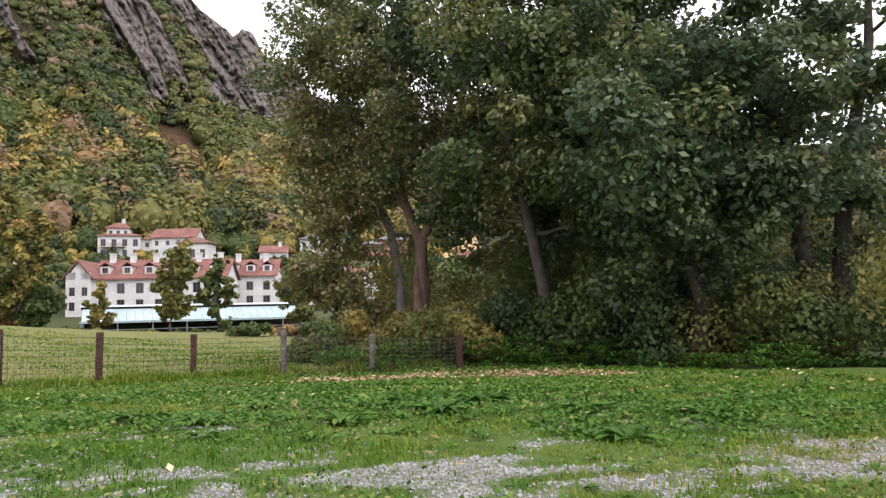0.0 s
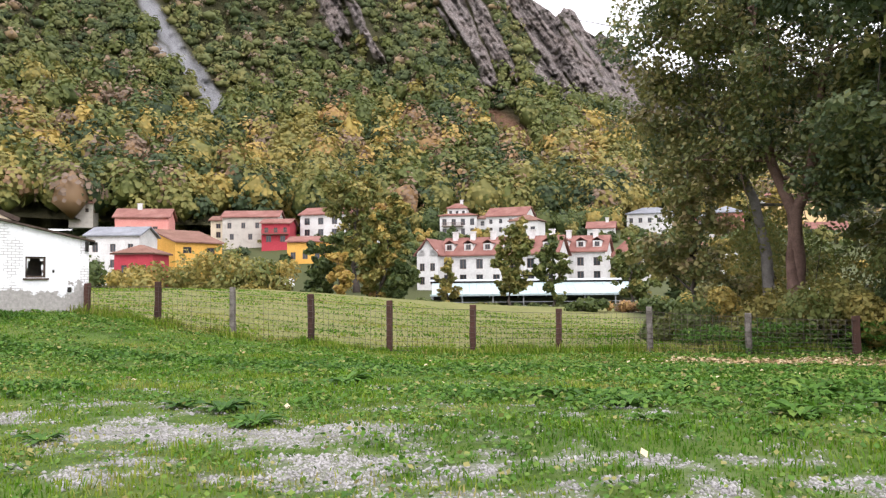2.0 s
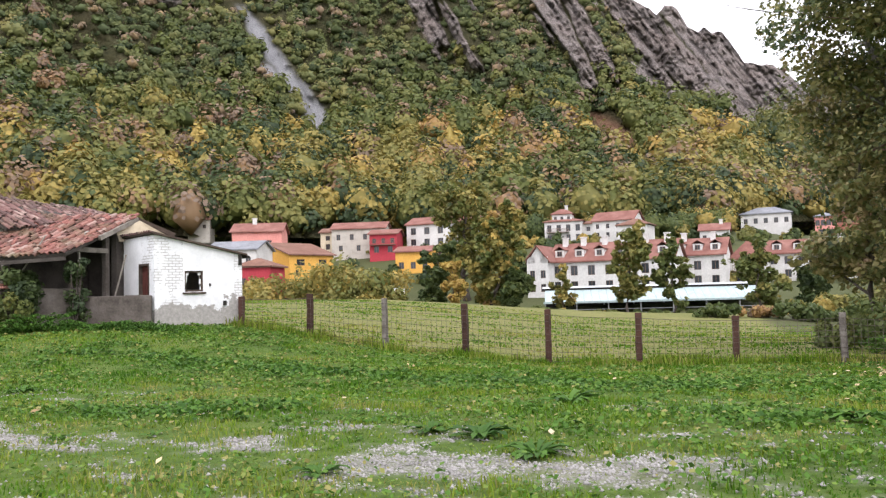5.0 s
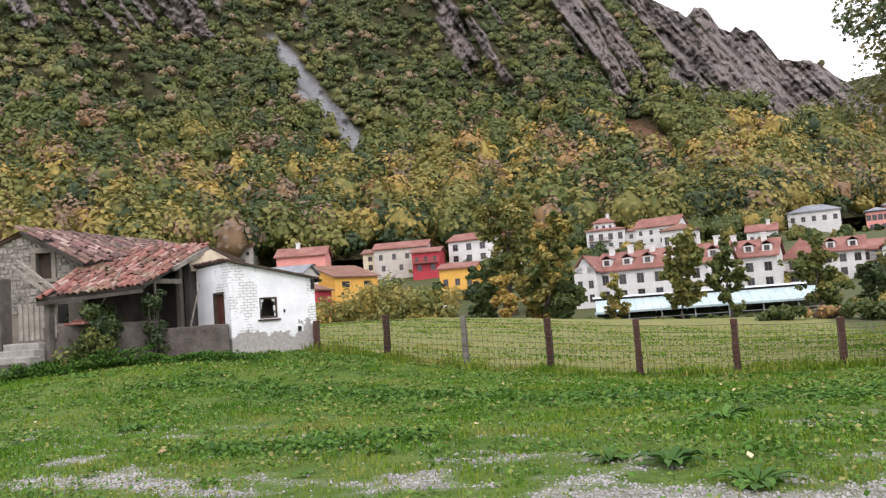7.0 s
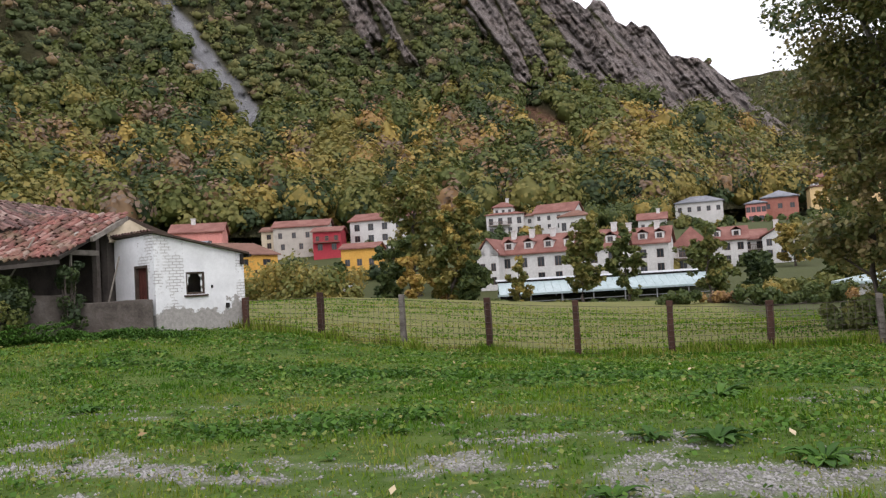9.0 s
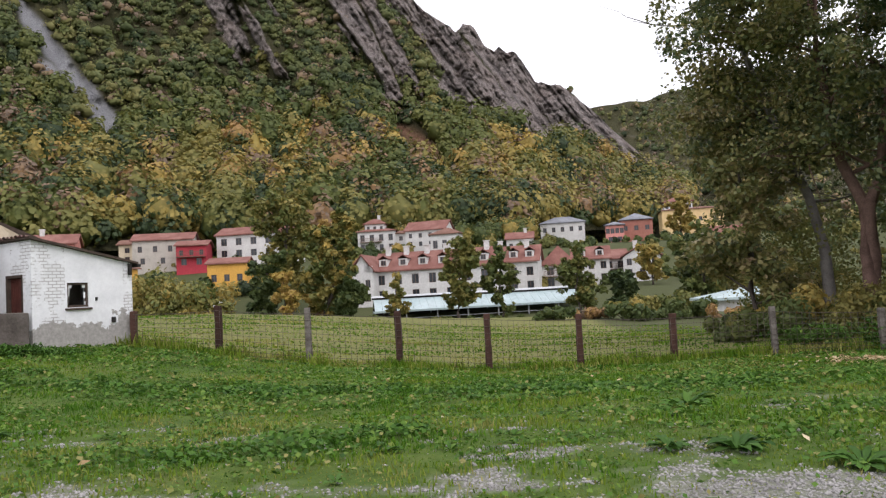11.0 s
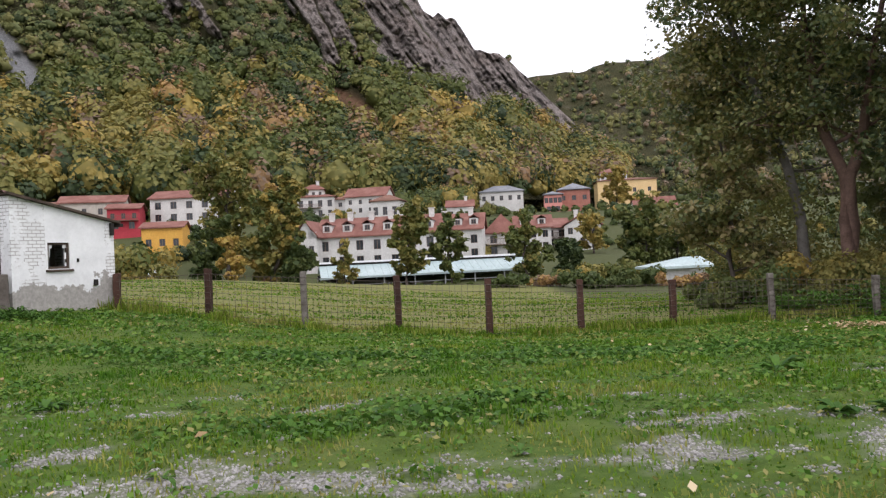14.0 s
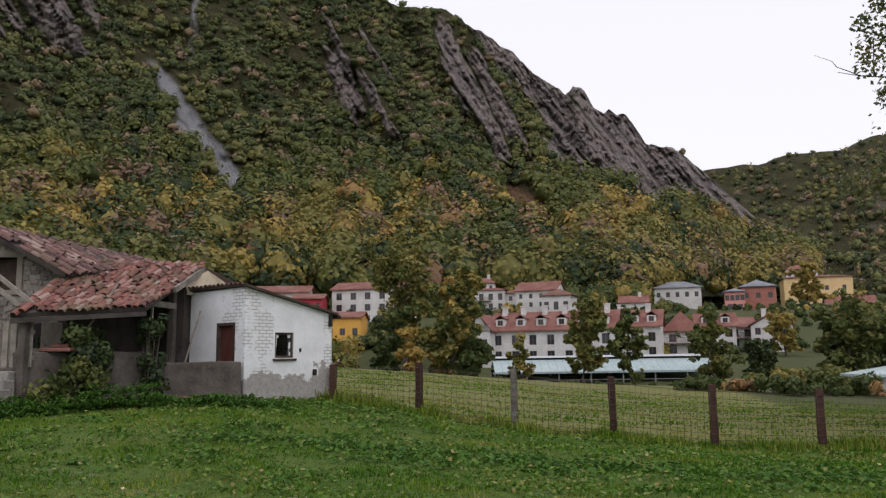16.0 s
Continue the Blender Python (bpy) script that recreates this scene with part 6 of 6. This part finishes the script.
blades("lawn_grass", "short green grass with yellowed patches on the green", 330000, -15, 17, 2.0, 22.3, 0.062, 0.012,
       lawn_density, lambda x, y: 0.54 - 0.38 * lush_at(x, y) + 0.34 * fbm(x * 0.5, y * 0.7, 4, 71.0) + 0.12 * fbm(x * 4, y * 4, 2, 7.0) + 0.15 * sstep(0.1, 0.6, gravel_at(x, y)))
blades("trodden_grass", "short trodden grass where the walker passes", 45000, -16, 18, -9, 2.2, 0.05, 0.018,
       lambda x, y: np.clip(1.0 - 0.8 * gravel_at(x, y), 0.1, 1), lambda x, y: 0.45 + 0.3 * fbm(x * 0.5, y * 0.7, 3, 71.0), False)
blades("rough_grass", "rank dry grass along the fence foot", 26000, -10, 12, 20.6, 23.0, 0.24, 0.014,
       lambda x, y: np.exp(-((y - 22.0 + 0.08 * np.maximum(0, x - 5) ** 1.3) / 0.5) ** 2), lambda x, y: 0.72 + 0.25 * fbm(x * 0.8, y, 3, 5.0), False)
blades("pasture_grass", "mown yellow-green pasture grass beyond the fence", 90000, -34, 34, 22.3, 62, 0.07, 0.03,
       lambda x, y: np.clip(0.6 + 0.5 * fbm(x * 0.3, y * 0.3, 3, 2.0), 0, 1), lambda x, y: 0.55 + 0.34 * fbm(x * 0.25, y * 0.6, 4, 15.0))


def clover(n):
    yy = 2.2 + 19.8 * RNG.uniform(0, 1, n) ** 1.35
    xx = RNG.uniform(-15, 16, n)
    lush = 0.16 + 0.85 * lush_at(xx, yy) + 0.30 * fbm(xx * 0.7, yy * 0.9, 4, 87.0) + 0.25 * fbm(xx * 3.5, yy * 3.5, 2, 19.0)
    keep = RNG.uniform(size=n) < np.clip(lush, 0, 1) * lawn_density(xx, yy)
    xx, yy, lush = xx[keep], yy[keep], lush[keep]
    k = len(xx)
    c = np.stack([xx, yy, land(xx, yy) + RNG.uniform(0.015, 0.05, k) + 0.05 * np.clip(lush, 0, 1.2) * RNG.uniform(0.3, 1, k)], -1)
    nr = np.array([0, 0, 1.0]) + RNG.normal(scale=0.5, size=(k, 3))
    v, f, hh = leaf_cloud(c, nr, RNG.uniform(0.018, 0.05, k) * (1 + 0.5 * lush_at(xx, yy)) * (1 + 0.06 * np.maximum(0, yy - 6)), np.clip(RNG.normal(0.68, 0.24, k) - 0.30 * lush_at(xx, yy), 0, 1), 1.2)
    return tagged(raw("clover", v, f, M["weeds"], attrs={"hue": hh}), "clover and plantain leaves mixed through the turf", "weeds", kind="stuff")


clover(260000)


def pebbles(n):
    xx = RNG.uniform(-8, 13, n)
    yy = 2.4 + RNG.uniform(0, 1, n) ** 1.2 * 8
    keep = RNG.uniform(size=n) < gravel_at(xx, yy) ** 1.2 + 0.015
    xx, yy = xx[keep], yy[keep]
    k = len(xx)
    s = np.minimum(RNG.lognormal(-4.55, 0.5, k), 0.024)
    c = np.stack([xx, yy, land(xx, yy) + s * 0.15], -1)
    o = np.array([(1, 0, 0), (0, 1, 0), (-1, 0, 0), (0, -1, 0), (0, 0, 0.7), (0, 0, -0.6)], float)
    rnd = 1 + RNG.uniform(-0.35, 0.35, (k, 6, 1))
    a = RNG.uniform(0, math.tau, k)
    rx = o[:, 0][None] * np.cos(a)[:, None] - o[:, 1][None] * np.sin(a)[:, None]
    ry = o[:, 0][None] * np.sin(a)[:, None] + o[:, 1][None] * np.cos(a)[:, None]
    v = c[:, None, :] + np.stack([rx, ry, o[:, 2][None] + 0 * rx], -1) * rnd * s[:, None, None]
    f = np.array([(0, 1, 4), (1, 2, 4), (2, 3, 4), (3, 0, 4), (1, 0, 5), (2, 1, 5), (3, 2, 5), (0, 3, 5)])
    return tagged(raw("gravel", v.reshape(-1, 3), (np.arange(k)[:, None, None] * 6 + f[None]).reshape(-1, 3), M["pebble"]), "pale grey gravel trodden into the turf", "gravel", kind="stuff")


pebbles(230000)


def rosette(bm_v, bm_f, bm_h, x, y, count, length, width, hue, rng, rise=0.6):
    """Broad curved leaves springing from one root."""
    z = float(land(x, y))
    for i in range(count):
        a = rng.uniform(0, math.tau)
        le, wi = length * rng.uniform(0.55, 1.15), width * rng.uniform(0.7, 1.2)
        up = rng.uniform(0.25, 1.0) * rise
        d, s = np.array([math.cos(a), math.sin(a), 0]), np.array([-math.sin(a), math.cos(a), 0])
        o = np.array([x, y, z]) + d * 0.02
        h = float(np.clip(hue + rng.normal(scale=0.16), 0, 1))
        prev = None
        for t, k in ((0, 0.15), (0.3, 0.85), (0.62, 1.0), (0.88, 0.55), (1.0, 0.04)):
            c = o + d * le * t + np.array([0, 0, le * up * (t * 1.5 - t * t * 1.15) + 0.01])
            ripple = 0.12 * wi * math.sin(t * 9 + i)
            bm_v.extend([c - s * wi * k / 2 + np.array([0, 0, wi * 0.18 * k + ripple]), c, c + s * wi * k / 2 + np.array([0, 0, wi * 0.18 * k - ripple])])
            bm_h.extend([h] * 3)
            j = len(bm_v) - 3
            if prev is not None:
                bm_f.extend([(prev, prev + 1, j + 1, j), (prev + 1, prev + 2, j + 2, j + 1)])
            prev = j


rng = np.random.default_rng(91)
for x, y, count, ln, wd, hue in ((1.68, 7.5, 22, 0.30, 0.085, 0.2), (2.33, 6.8, 22, 0.28, 0.08, 0.3), (0.82, 5.85, 14, 0.22, 0.07, 0.3), (2.1, 10.5, 34, 0.40, 0.10, 0.45),
                                 (8.6, 8.1, 36, 0.42, 0.12, 0.4), (9.8, 5.8, 26, 0.34, 0.10, 0.3), (5.9, 8.05, 26, 0.32, 0.09, 0.4), (5.2, 8.9, 24, 0.32, 0.09, 0.35),
                                 (-5.92, 9.65, 18, 0.28, 0.08, 0.2), (-4.66, 14.4, 20, 0.30, 0.06, 0.4), (1.15, 7.6, 16, 0.24, 0.08, 0.25), (7.4, 7.6, 26, 0.34, 0.10, 0.55),
                                 (8.0, 9.4, 26, 0.36, 0.11, 0.35), (9.3, 8.8, 28, 0.40, 0.12, 0.4), (6.6, 9.6, 24, 0.32, 0.10, 0.4), (-1.3, 8.0, 12, 0.2, 0.06, 0.3), (10.2, 7.6, 24, 0.36, 0.11, 0.5), (11.2, 6.6, 24, 0.36, 0.11, 0.45)):
    V, F, Hh = [], [], []
    rosette(V, F, Hh, x, y, count, ln, wd, hue, rng)
    tagged(raw("dock_plant", V, F, M["weeds"], attrs={"hue": Hh}, smooth=True), "broad-leaved dock plant growing in the turf", "plant", "dock plants on the green")

V, F, Hh = [], [], []
n = 3200
xx, yy = scatter(n, -14, 16, 3.5, 22)
lush = 0.6 * fbm(xx * 0.28, yy * 0.35, 3, 33.0) + 0.9 * lush_at(xx, yy) + 0.6 * np.exp(-((xx - 7.5) / 3.5) ** 2 - ((yy - 9) / 3.0) ** 2) + 0.8 * np.exp(-((yy - 16 + 0.3 * xx) / 3) ** 2) * (xx > 8)
for x, y, q in zip(xx, yy, lush):
    if q > -0.15 + 0.9 * rng.uniform() and gravel_at(x, y) < 0.6 and litter_at(x, y) < 0.3 and not (x > 9 and y > scrub_edge(x) + 0.8):
        s = rng.uniform(0.5, 1.0) * (1.5 if x > 5 and y > 6 else 1.0)
        rosette(V, F, Hh, x, y, int(rng.integers(5, 10)), 0.13 * s, 0.045 * s, 0.45, rng, 0.8)
tagged(raw("low_weeds", V, F, M["weeds"], attrs={"hue": Hh}, smooth=True), "low broad-leaved weeds among the grass", "weeds", kind="stuff")

# nettles and brambles under the terrace and along the thicket
V, F, Hh = [], [], []
for i in range(900):
    t = rng.uniform()
    x, y = -14.6 + 4.6 * t + rng.normal(scale=0.25), 15.3 + 4.0 * t + rng.normal(scale=0.40) - 0.30
    z0 = len(V)
    rosette(V, F, Hh, x, y, int(rng.integers(5, 9)), 0.15, 0.05, 0.35, rng, 1.1)
    lift = rng.uniform(0, 0.55) * max(0, 0.5 + 0.5 * math.sin(t * 17)) * max(0, 1 - abs(t - 0.35) * 1.6)
    for j in range(z0, len(V)):
        V[j] = V[j] + np.array([0, 0, lift])
tagged(raw("nettles", V, F, M["weeds"], attrs={"hue": Hh}, smooth=True), "nettles and brambles growing against the terrace wall", "weeds", kind="stuff")
V, F, Hh = [], [], []
for i in range(1300):
    x = rng.uniform(8.5, 21)
    y = float(scrub_edge(x)) + 1.2 * math.sin(x * 1.7) * 0.5 + rng.normal(scale=0.9) + 0.5
    z0 = len(V)
    rosette(V, F, Hh, x, y, int(rng.integers(5, 9)), 0.20, 0.065, 0.5, rng, 1.1)
    lift = rng.uniform(0, 0.75) * abs(math.sin(x * 1.3 + 0.6 * math.sin(x * 3.1)))
    for j in range(z0, len(V)):
        V[j] = V[j] + np.array([0, 0, lift])
tagged(raw("bramble_edge", V, F, M["weeds"], attrs={"hue": Hh}, smooth=True), "brambles and nettles along the foot of the thicket", "weeds", kind="stuff")

n = 24000
xx, yy = scatter(n, 6, 17, 8, 21)
keep = RNG.uniform(size=n) < np.maximum(litter_at(xx, yy) * 1.8, 0.02)
xx, yy = xx[keep], yy[keep]
xx2, yy2 = scatter(140, -10, 14, 3, 20)
xx, yy = np.concatenate([xx, xx2]), np.concatenate([yy, yy2])
c = np.stack([xx, yy, land(xx, yy) + RNG.uniform(0.02, 0.06, len(xx))], -1)
v, f, hh = leaf_cloud(c, np.array([0, 0, 1.0]) + RNG.normal(scale=0.35, size=(len(xx), 3)), RNG.uniform(0.035, 0.08, len(xx)), RNG.uniform(0, 1, len(xx)))
tagged(raw("fallen_leaves", v, f, M["fallen"], attrs={"hue": hh}), "fallen brown leaves scattered on the grass", "leaves", kind="stuff")
